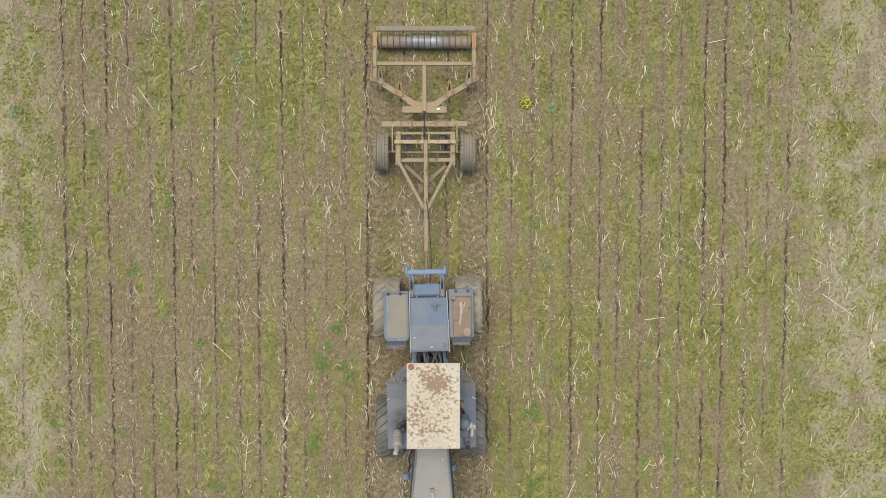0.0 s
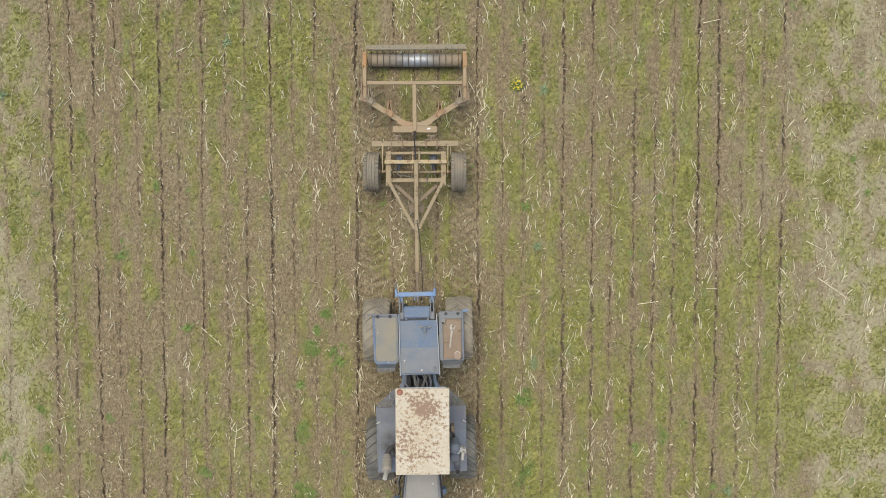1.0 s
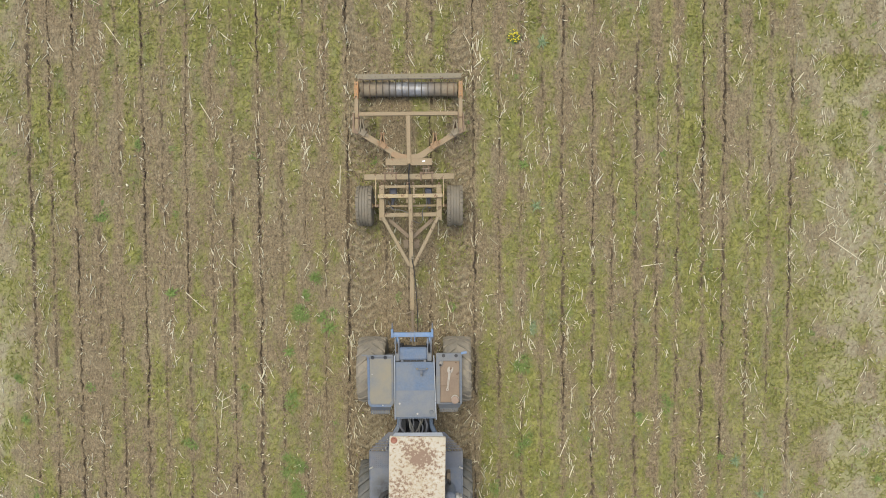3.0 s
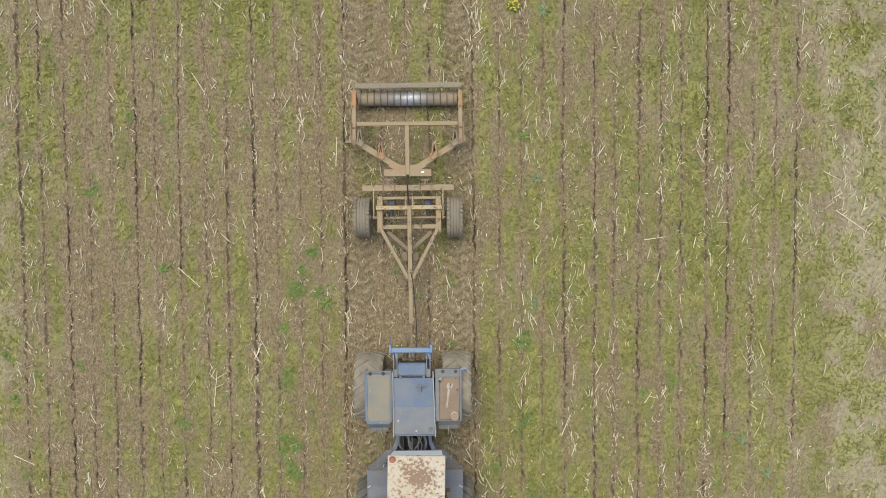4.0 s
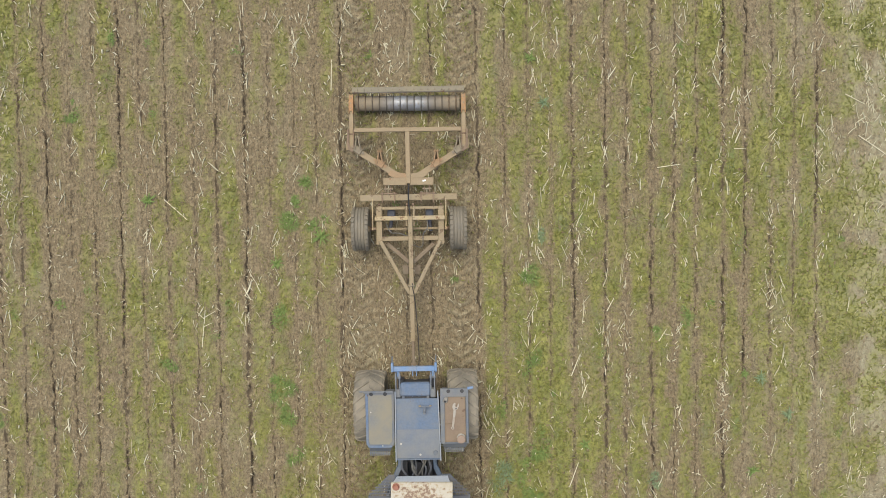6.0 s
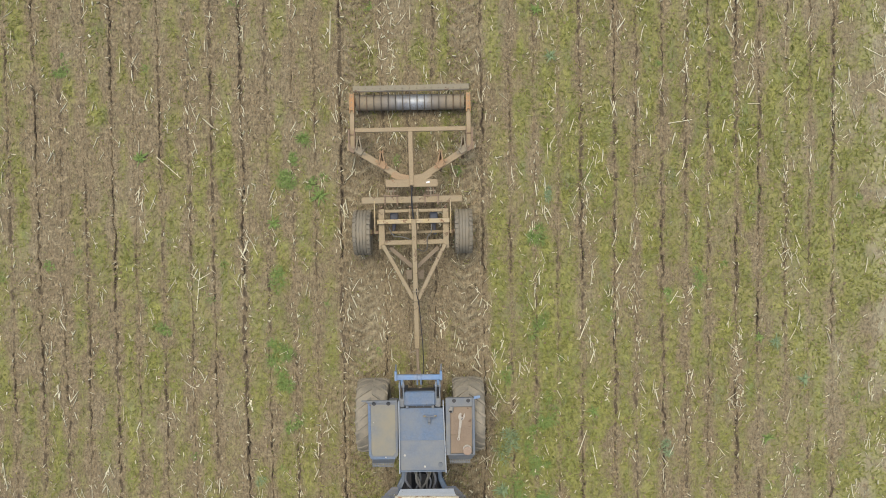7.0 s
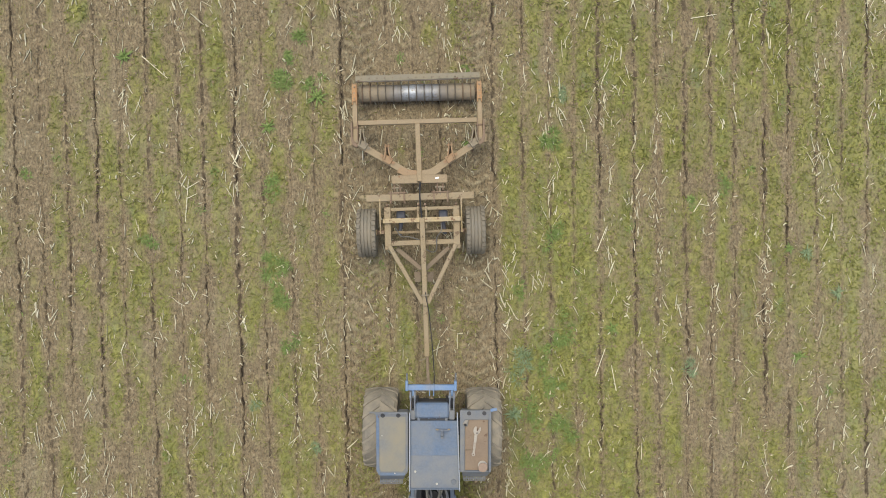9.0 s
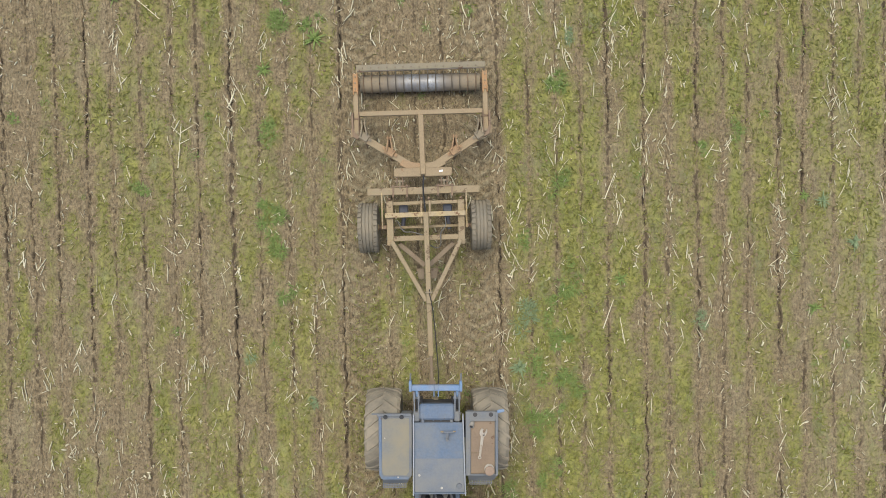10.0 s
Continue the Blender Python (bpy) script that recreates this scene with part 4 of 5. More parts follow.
    part("step", bm, BLUE_GREY, t, "perforated grey-blue step plate")

    bm = M()
    x0, x1, y0, y1 = 0.385, 0.885, -0.01, 1.04
    box(bm, ((x0 + x1) / 2, (y0 + y1) / 2, 1.436), (x1 - x0, y1 - y0, 0.014), bevel=0)
    box(bm, (0.45, 0.5, 1.25), (0.12, 0.95, 0.36), bevel=0.01)
    box(bm, (x1 - 0.022, (y0 + y1) / 2, 1.465), (0.045, y1 - y0, 0.065), bevel=0.008)
    box(bm, (x0 + 0.012, (y0 + y1) / 2, 1.462), (0.085, y1 - y0, 0.06), bevel=0.008)
    box(bm, ((x0 + x1) / 2, y0 + 0.012, 1.463), (x1 - x0 - 0.08, 0.024, 0.06), bevel=0.006)
    box(bm, ((x0 + x1) / 2, y1 - 0.08, 1.463), (x1 - x0 - 0.08, 0.16, 0.06), bevel=0.006)
    part("tool_tray", bm, BLUE_GREY, t, "open blue-grey tool tray over the wheel")
    bm = M()
    hull(bm, [(x, y, z) for x0, x1, y, z in ((0.39, 0.88, -0.014, 1.45), (0.395, 0.875, -0.03, 1.41), (0.41, 0.82, -0.125, 1.34)) for x in (x0, x1)]
         + [(x, 0.03, z) for x in (0.40, 0.87) for z in (1.42, 1.30)])
    part("tray_front", bm, BLUE_GREY, t, "sloping front panel of the tray")
    bm = M()
    box(bm, (0.63, 0.445, 1.449), (0.40, 0.86, 0.010), bevel=0.002)
    part("tray_floor", bm, RUST_TRAY, t, "rusty brown tray bottom")
    bm = M()
    beam(bm, (0.885, 1.04, 1.20), (1.0, 1.06, 1.20), 0.05, 0.03)
    high("tray_corner", bm, BRIGHT_BLUE, t)
    for x in (0.52, 0.78):
        bm = M()
        rod(bm, (x, 0.99, 1.19), (x, 0.99, 1.205), 0.040, 0.036, 16)
        high("tray_clamp", bm, DARK, t, "dark round clamp")
    bm = M()
    perforated(bm, 0.43, 0.79, -0.20, -0.12, 1.325, 9, 3)
    box(bm, (0.61, -0.10, 1.31), (0.40, 0.05, 0.06))
    part("step", bm, BLUE_GREY, t, "perforated grey-blue step plate")
    bm = M()
    rod(bm, (0.475, 0.86, 1.14), (0.455, 0.80, 1.22), 0.046, 0.042, 16)
    high("filler_pipe", bm, HOOD_GREY, t, "short grey filler pipe")
    # dark disc put in for the shade within the filler pipe
    bm = M()
    rod(bm, (0.4548, 0.799, 1.2205), (0.4540, 0.797, 1.2235), 0.026, None, 12)
    high("pipe_mouth", bm, DARK, t)

    # centre joint and hoses
    bm = M()
    for s in (-1, 1):
        beam(bm, (CX + s * 0.24, -0.30, 0.95), (CX + s * 0.24, -0.95, 0.95), 0.10, 0.22)
        rod(bm, (CX + s * 0.14, -0.42, 0.75), (CX + s * 0.14, -0.42, 1.02), 0.07, None, 12)
    rod(bm, (CX, -0.62, 0.5), (CX, -0.62, 1.0), 0.13, None, 16)
    box(bm, (CX, -0.72, 0.62), (0.8, 0.65, 0.16))
    part("centre_joint", bm, DARK, t, "dark oily articulation joint")
    for i, (x0, x1, sway, z) in enumerate(((-0.22, -0.16, -0.10, 1.16), (-0.16, -0.05, 0.07, 1.22), (-0.10, -0.14, 0.10, 1.14), (-0.04, 0.04, -0.08, 1.24), (0.02, 0.10, 0.11, 1.17),
                                           (0.10, -0.02, 0.05, 1.20), (0.16, 0.18, 0.09, 1.13), (0.21, 0.12, -0.06, 1.18))):
        bm = M()
        pipe(bm, [(CX + x0, -0.22, 1.02), (CX + x0 + sway * 0.6, -0.40, z), (CX + (x0 + x1) / 2 + sway, -0.56, z + 0.03), (CX + x1 + sway * 0.4, -0.74, z - 0.05), (CX + x1, -0.98, 0.98)], 0.017 if i % 3 else 0.022)
        smooth(part("hydraulic_hose", bm, GREY_HOSE if i % 2 else STEP_DARK, t, "grey rubber hydraulic hose"))
    for s in (-1, 1):
        bm = M()
        beam(bm, (CX + s * 0.33, -0.38, 1.0), (CX + s * 0.35, -0.62, 1.0), 0.07, 0.12)
        beam(bm, (CX + s * 0.35, -0.58, 1.0), (CX + s * 0.47, -0.84, 1.02), 0.09, 0.12)
        part("joint_bracket", bm, BLUE, t, "blue flared side bracket of the joint")

    # front half
    bm = M()
    for s in (-1, 1):
        box(bm, (CX + s * 0.30, -2.45, 0.85), (0.12, 2.9, 0.28))
    rod(bm, (CX - 0.72, -2.125, 0.70), (CX + 0.72, -2.125, 0.70), 0.15, None, 16)
    bmesh.ops.create_uvsphere(bm, u_segments=16, v_segments=10, radius=0.27, matrix=pose(CX, -2.125, 0.70))
    part("front_frame", bm, DARK, t, "dark oily front chassis frame with axle")
    for s in (-1, 1):
        f = M()
        a, b = (0.44, 0.985) if s > 0 else (0.44, 0.91)
        pts = [(CX + s * a, -1.0), (CX + s * b, -1.0), (CX + s * b, -2.42), (CX + s * a, -2.42)]
        slab(f, pts if s < 0 else pts[::-1], 1.46, 1.49, 0.008)
        beam(f, (CX + s * b, -0.98, 1.45), (CX + s * b, -2.42, 1.45), 0.03, 0.09, 0.006)
        beam(f, (CX + s * 0.55, -1.0, 1.47), (CX + s * 0.55, -1.0, 0.9), 0.06, 0.06)
        beam(f, (CX + s * 0.55, -2.3, 1.47), (CX + s * 0.55, -2.3, 0.9), 0.06, 0.06)
        fender = part("fender", f, SOOTY, t, "sooty blue-grey flat wheel fender" if s < 0 else "dusty blue-grey flat wheel fender")
        f = M()
        q = lambda u, w: Vector((CX + s * (a + u * (b - a - 0.36 * max(0, w - 0.2) / 0.8)), -1.0 + 0.33 * w, 1.475 - 0.24 * w))
        for i in range(10):
            beam(f, q(i / 9, 0), q(i / 9, 1), 0.014, 0.012, 0)
        for i in range(8):
            beam(f, q(0, i / 7), q(1, i / 7), 0.016, 0.014, 0)
        part("fender_step", f, STEP_DARK, fender, "sloping perforated dark step of the fender")
        f = M()
        box(f, (CX + s * (0.50 + b) / 2, -1.16, 1.488), (b - 0.52, 0.31, 0.006), bevel=0)
        part("tread_mat", f, STEP_DARK, fender, "dark worn tread mat")
        f = M()
        for i in range(9):
            for j in range(8):
                x, y = 0.56 + 0.045 * i, -1.03 - 0.042 * j
                if x < b - 0.04:
                    rod(f, (CX + s * x, y, 1.487), (CX + s * x, y, 1.497), 0.012, 0.009, 6)
        tagged(part("tread_studs", f, STEP_DARK, fender, "raised anti-slip studs"), kind="stuff")
        f = M()
        beam(f, (CX + s * (b + 0.01), -1.35, 1.49), (CX + s * (b - 0.06), -1.30, 1.55), 0.03, 0.04)
        part("marker_light", f, CHROME, fender, "small pale marker light")

    # cab
    c = CX + 0.11
    bm = M()
    slab(bm, [(c - 0.50, -1.98), (c + 0.50, -1.98), (c + 0.50, -0.76), (c - 0.50, -0.76)], 1.15, 1.85, 0.03)
    part("cab_lower", bm, BLUE_GREY, t, "lower cab panels in blue-grey paint")
    bm = M()
    slab(bm, [(c - 0.515, -1.99), (c + 0.515, -1.99), (c + 0.515, -0.385), (c - 0.515, -0.385)], 2.45, 2.69, 0.02)
    for sx in (-1, 1):
        for y0, y1 in ((-1.96, -1.96), (-1.2, -1.2), (-0.72, -0.52)):
            beam(bm, (c + sx * 0.48, y0, 1.8), (c + sx * 0.49, y1, 2.5), 0.07, 0.07)
    part("cab_frame", bm, WHITE, t, "off-white cab pillars and header")
    bm = M()
    hull(bm, [(c + sx * w, y + d, z) for w, y, z in ((0.50, -0.355, 2.685), (0.49, -0.40, 2.42), (0.47, -0.50, 1.84)) for sx in (-1, 1) for d in (0.0, -0.03)])
    part("rear_panel", bm, PALE_BLUE, t, "pale blue-white rear wall of the cab")
    bm = M()
    box(bm, (c, -1.30, 2.10), (0.93, 1.28, 0.56), bevel=0.01)
    part("cab_window", bm, GLASS, t, "dark dusty cab glazing")
    bm = M()
    slab(bm, [(-0.555, -2.057), (0.52, -2.067), (0.55, -0.335), (-0.517, -0.318)], 2.68, 2.742, 0.009)
    smooth(part("cab_roof", bm, ROOF, t, "flat cream cab roof with brown rust patches"), 40)
    bm = M()
    rod(bm, (-0.43, -0.39, 2.74), (-0.43, -0.39, 2.755), 0.065, None, 18)
    rod(bm, (-0.43, -0.39, 2.755), (-0.43, -0.39, 2.785), 0.050, 0.040, 18)
    part("beacon", bm, LENS, t, "small faded orange beacon base")

    # hood
    bm = M()
    slab(bm, [(-0.585, -3.95), (0.375, -3.95), (0.245, -2.0), (-0.35, -2.0)], 1.05, 1.78, 0.03)
    part("hood", bm, HOOD_GREY, t, "long dusty grey engine hood")
    bm = M()
    for sx, x0, x1 in ((-1, -0.59, -0.355), (1, 0.25, 0.38)):
        beam(bm, (x1 if sx < 0 else x0, -2.0, 1.74), (x0 if sx < 0 else x1, -3.95, 1.74), 0.03, 0.12, 0.006)
    part("hood_edge", bm, BLUE_GREY, t)
    # solid dark bars give the shade of the open gaps beside the hood
    for side, x0, x1 in ((-1, -0.615, -0.385), (1, 0.405, 0.275)):
        bm = M()
        beam(bm, (x1, -2.05, 1.52), (x0, -3.93, 1.50), 0.05, 0.10, 0.006)
        part("hood_gap_shade", bm, DARK, t, "dark bar standing in for the shaded gap along the hood")
    bm = M()
    pipe(bm, [(-0.60, -2.95, 1.40), (-0.56, -2.8, 1.5), (-0.58, -2.62, 1.42), (-0.50, -2.5, 1.3)], 0.016)
    smooth(part("lamp_cable", bm, HOSE, t, "dark cable behind the lamp"))
    for pts, r, m in (([(-0.42, -2.3, 1.30), (-0.56, -2.5, 1.42), (-0.60, -2.72, 1.40), (-0.50, -2.9, 1.30)], 0.020, GREY_HOSE),
                      ([(-0.40, -2.42, 1.2), (-0.66, -2.60, 1.30), (-0.70, -2.78, 1.22), (-0.52, -2.85, 1.15)], 0.014, STEEL),
                      ([(-0.44, -2.95, 1.35), (-0.50, -3.2, 1.42), (-0.54, -3.45, 1.38)], 0.014, CHROME)):
        bm = M()
        pipe(bm, pts, r)
        smooth(part("engine_pipe", bm, m, t, "thin pipe beside the engine hood"))
    bm = M()
    rod(bm, (-0.08, -3.24, 1.78), (-0.08, -3.24, 1.83), 0.055, 0.05, 16)
    part("hood_cap", bm, STEEL, t, "grey filler cap")
    bm = M()
    rod(bm, (-0.08, -3.25, 1.80), (-0.075, -3.56, 1.82), 0.018, 0.015, 10)
    part("hood_pipe", bm, CHROME, t, "pale thin pipe on the hood")
    bm = M()
    rod(bm, (0.16, -2.58, 1.775), (0.16, -2.58, 1.79), 0.018, None, 10)
    part("hood_bolt", bm, CHROME, t)

    # exhaust, air cleaner, mirrors, lamps
    bm = M()
    rod(bm, (-0.805, -2.03, 1.62), (-0.79, -2.17, 2.0), 0.088, 0.098, 20)
    for u in (0.25, 0.5, 0.75):
        p = Vector((-0.805, -2.03, 1.62)).lerp(Vector((-0.79, -2.17, 2.0)), u)
        rod(bm, p, p + Vector((0.0006, -0.0055, 0.015)), 0.102, None, 20)
    rod(bm, (-0.79, -2.17, 2.0), (-0.79, -2.19, 2.05), 0.104, 0.092, 20)
    rod(bm, (-0.79, -2.19, 2.05), (-0.79, -2.20, 2.09), 0.08, 0.05, 20)
    part("muffler", bm, HOOD_GREY, t, "grey exhaust muffler")
    bm = M()
    pipe(bm, [(-0.79, -2.19, 2.06), (-0.792, -2.20, 2.2), (-0.80, -2.22, 2.31), (-0.812, -2.255, 2.38)], 0.046, 12)
    smooth(part("exhaust_pipe", bm, CHROME, t, "pale curved exhaust tip"))
    bm = M()
    box(bm, (-0.66, -1.95, 1.62), (0.05, 0.10, 0.28))
    pipe(bm, [(-0.62, -1.84, 1.46), (-0.72, -1.86, 1.56), (-0.79, -1.93, 1.60), (-0.805, -2.04, 1.65)], 0.05, 12)
    part("exhaust_bracket", bm, DARK, t, "sooty bracket under the exhaust")
    bm = M()
    rod(bm, (0.625, -1.76, 1.48), (0.625, -1.77, 1.96), 0.115, None, 18)
    bmesh.ops.create_uvsphere(bm, u_segments=18, v_segments=10, radius=0.125, matrix=pose(0.625, -1.77, 1.97))
    smooth(part("air_cleaner", bm, DUSTY_BLUE, t, "grey-blue rounded air cleaner bowl"))
    bm = M()
    pipe(bm, [(0.63, -1.98, 1.56), (0.65, -2.10, 1.60), (0.675, -2.20, 1.68), (0.685, -2.27, 1.80), (0.69, -2.285, 1.93)], 0.066, 14)
    smooth(part("intake_pipe", bm, STEP_DARK, t, "grey-blue bent intake pipe"))
    bm = M()
    rod(bm, (0.630, -2.02, 1.48), (0.636, -2.05, 1.70), 0.10, 0.105, 18)
    bmesh.ops.create_uvsphere(bm, u_segments=18, v_segments=8, radius=0.105, matrix=pose(0.636, -2.05, 1.70) @ Matrix.Diagonal((1, 1, 0.5, 1)))
    smooth(part("pre_cleaner", bm, STEP_DARK, t, "dark domed pre-cleaner pot"))
    bm = M()
    pipe(bm, [(0.63, -1.70, 1.50), (0.62, -1.60, 1.62), (0.60, -1.52, 1.70), (0.54, -1.46, 1.66)], 0.03, 10)
    smooth(part("air_hose", bm, DARK, t, "dark air hose to the cab"))
    # solid black disc in place of the intake pipe's shaded inside
    bm = M()
    rod(bm, (0.69, -2.285, 1.926), (0.69, -2.285, 1.936), 0.054, None, 14)
    part("intake_mouth", bm, HOLLOW_BLACK, t, "black disc painted as the shaded hollow of the intake pipe")
    bm = M()
    box(bm, (0.75, -1.90, 1.60), (0.15, 0.11, 0.18), (0, 0, 8), 0.02)
    box(bm, (0.70, -1.96, 1.66), (0.07, 0.06, 0.10), (0, 10, -20), 0.015)
    box(bm, (0.80, -2.05, 1.58), (0.075, 0.19, 0.14), (0, 0, -8), 0.02)
    rod(bm, (0.76, -1.98, 1.6), (0.88, -1.96, 1.64), 0.02, None, 8)
    rod(bm, (0.85, -1.90, 1.5), (0.85, -1.90, 1.70), 0.03, None, 10)
    part("fuel_filter", bm, CHROME, t, "pale scuffed filter housing")
    bm = M()
    box(bm, (0.60, -1.45, 1.6), (0.08, 0.16, 0.24))
    part("filter_bracket", bm, DRAB, t, "rusty brown bracket beside the cab")
    for x, y in ((-0.65, -3.04), (0.36, -2.86)):
        bm = M()
        rod(bm, (x, y + 0.06, 1.42), (x, y - 0.06, 1.40), 0.075, 0.085, 18)
        beam(bm, (x, y, 1.4), (x * 0.55, y, 1.38), 0.03, 0.03)
        part("head_lamp", bm, BLUE, t, "blue round lamp housing beside the hood")
    bm = M()
    box(bm, (CX, -3.99, 0.95), (0.9, 0.12, 0.25), bevel=0.02)
    part("front_bumper", bm, DARK, t)
    return t, wheels


def build_wrench():
    w = thing("wrench", "pale steel adjustable wrench lying in the tool tray", "wrench")
    bm = M()
    slab(bm, [(-0.012, -0.20), (0.014, -0.20), (0.026, 0.14), (-0.022, 0.14)], -0.007, 0.004, 0.002)
    for x0, x1 in ((-0.014, -0.019), (0.016, 0.023)):
        beam(bm, (x0, -0.19, 0.003), (x1, 0.13, 0.003), 0.008, 0.014, 0.002)
    for i in range(14):
        a, b = (2 * math.pi * q / 14 for q in (i, i + 1))
        beam(bm, (0.022 * math.cos(a), -0.218 + 0.022 * math.sin(a), 0), (0.022 * math.cos(b), -0.218 + 0.022 * math.sin(b), 0), 0.014, 0.016, 0)
    part("handle", bm, TOOL_STEEL, w)
    bm = M()
    slab(bm, [(-0.028, 0.13), (0.034, 0.13), (0.062, 0.165), (0.050, 0.185), (0.014, 0.178), (0.0, 0.20), (0.006, 0.25), (-0.022, 0.262), (-0.048, 0.225), (-0.050, 0.17)], -0.012, 0.014, 0.003)
    head = part("head", bm, TOOL_STEEL, w)
    bm = M()
    slab(bm, [(0.030, 0.186), (0.058, 0.178), (0.072, 0.20), (0.066, 0.25), (0.050, 0.258), (0.044, 0.215), (0.026, 0.208)], -0.010, 0.012, 0.003)
    part("jaw", bm, TOOL_STEEL, w, "sliding steel jaw")
    bm = M()
    rod(bm, (0.004, 0.15, 0.004), (0.036, 0.16, 0.004), 0.013, None, 10)
    part("thumb_screw", bm, DARK, head, "dark knurled screw")
    return w


def build_can():
    """A loose tin standing in the tray."""
    bm = M()
    rod(bm, (0, 0, 0), (0, 0, 0.125), 0.074, 0.076, 24)
    for z in (0.006, 0.045, 0.085, 0.12):
        rod(bm, (0, 0, z - 0.004), (0, 0, z + 0.004), 0.079, None, 24)
    ob = part("tin_can", bm, CHROME, None, "pale tin can with a rusty lid in the tray")
    bm = M()
    rod(bm, (0, 0, 0.122), (0, 0, 0.134), 0.080, 0.076, 24)
    part("lid", bm, CANTIN, ob, "dusty reddish-brown lid")
    return tagged(ob, category="can")


def build_pin():
    bm = M()
    rod(bm, (-0.085, 0, 0), (0.07, 0.004, 0), 0.009, 0.007, 8)
    rod(bm, (-0.095, 0, 0), (-0.08, 0, 0), 0.016, None, 8)
    ob = part("steel_pin", bm, DRAB, None, "thin rusty steel pin lying in the tray")
    return tagged(ob, category="pin")


PALE_BLUE = worn("pale_blue_white", (0.78, 0.82, 0.88), (0.66, 0.68, 0.69), 0.3, (0.25, 0.15, 0.09), 0.04, 0.45)
GLASS = worn("dusty_dark_glass", (0.03, 0.035, 0.04), (0.12, 0.12, 0.11), 0.3, None, 0, 0.2)
CANTIN = worn("dusty_tin", (0.27, 0.195, 0.145), (0.35, 0.28, 0.21), 0.4, (0.3, 0.15, 0.1), 0.1, 0.5)
tractor, tractor_wheels = build_tractor()
wrench = build_wrench()
can = build_can()
pin = build_pin()


# ---- the trailed cultivator with its ring roller ----
HUB_R, DRUM_R, DRUM_Y = 0.43, 0.195, 1.175


def build_cultivator():
    t = thing("cultivator", "dusty ochre trailed cultivator with two wheels and ring roller", "cultivator")
    wheels = []
    for x in (-0.965, 0.975):
        w = rim("wheel", t, 0.22, 0.22, (x, -1.345, HUB_R - 0.01), YELLOW)
        rib_tyre("tyre", w, HUB_R, 0.345)
        wheels.append(w)

    # roller
    bm = M()
    lathe(bm, [(-1.06, 0.06), (-1.06, 0.152), (1.03, 0.152), (1.03, 0.06)], 40)
    drum = smooth(part("roller", bm, DRUM, t, "steel roller drum, polished in the middle"), 40)
    drum.location = (0, DRUM_Y, DRUM_R)
    for i in range(15):
        bm = M()
        x = -0.995 + i * 0.1395
        lathe(bm, [(x - 0.010, 0.145), (x - 0.006, DRUM_R - 0.004), (x, DRUM_R), (x + 0.006, DRUM_R - 0.004), (x + 0.010, 0.145)], 40)
        smooth(part("ring", bm, RUSTY if i in (0, 1, 13, 14) else DARK_STEEL, drum, "thin steel ring round the drum"), 40)
    bm = M()
    beam(bm, (-1.10, 1.405, 0.475), (1.12, 1.425, 0.475), 0.095, 0.016, 0.003)
    beam(bm, (-1.10, 1.448, 0.45), (1.12, 1.468, 0.45), 0.016, 0.07, 0.003)
    scraper_beam = part("scraper_beam", bm, GREY_TUBE, t, "grey-brown angle bar of the scrapers")
    bm = M()
    beam(bm, (-1.09, 1.352, 0.46), (1.11, 1.372, 0.46), 0.026, 0.03, 0.003)
    part("clamp_strip", bm, DARK_STEEL, scraper_beam, "dark strip that clamps the scrapers")
    for i in range(15):
        bm = M()
        rod(bm, (-0.995 + i * 0.1395, 1.405, 0.48), (-0.995 + i * 0.1395, 1.405, 0.496), 0.015, 0.012, 6)
        part("bolt", bm, DRAB, scraper_beam)
    for i in range(15):
        bm = M()
        x = -0.995 + i * 0.1395
        beam(bm, (x, 1.44, 0.44), (x, 1.315, 0.33), 0.014, 0.03, 0)
        beam(bm, (x, 1.46, 0.46), (x, 1.505, 0.44), 0.014, 0.02, 0)
        part("scraper", bm, GREY_TUBE, t, "rusty scraper finger")

    # side arms with their orange bearing brackets
    for s, x in ((-1, -1.115), (1, 1.10)):
        bm = M()
        beam(bm, (x, 0.25, 0.60), (x, 1.20, 0.50), 0.085, 0.10)
        part("side_arm", bm, REAR_OCHRE, t, "dusty ochre side arm")
        bm = M()
        for o in (-0.035, 0.035):
            beam(bm, (x + o, 0.92, 0.545), (x + o * 0.9, 1.30, 0.49), 0.02, 0.15, 0.005)
        beam(bm, (x, 0.98, 0.60), (x, 1.29, 0.56), 0.055, 0.02, 0.005)
        bracket = part("bearing_bracket", bm, ORANGE, t, "orange painted bearing bracket")
        bm = M()
        for y in (1.03, 1.13, 1.24):
            rod(bm, (x, y, 0.55), (x, y, 0.612), 0.014, None, 6)
        part("bolt", bm, STEEL, bracket)
        bm = M()
        rod(bm, (x - s * 0.06, DRUM_Y, DRUM_R), (x + s * 0.03, DRUM_Y, DRUM_R), 0.05, None, 14)
        beam(bm, (x, DRUM_Y, DRUM_R), (x, 1.15, 0.5), 0.05, 0.09)
        part("bearing", bm, RUSTY, t, "rusty roller bearing")
        bm = M()
        for o in (-0.05, 0.05):
            beam(bm, (x + o, 0.24, 0.63), (x + o, 0.62, 0.62), 0.018, 0.12, 0.004)
        rod(bm, (x - 0.075, 0.52, 0.62), (x + 0.075, 0.52, 0.62), 0.018, None, 8)
        hook = [(x + s * 0.075, 0.60), (x + s * 0.075, 0.30), (x + s * 0.045, 0.20), (x - s * 0.03, 0.16), (x - s * 0.05, 0.21), (x + s * 0.01, 0.26), (x + s * 0.045, 0.34), (x + s * 0.05, 0.60)]
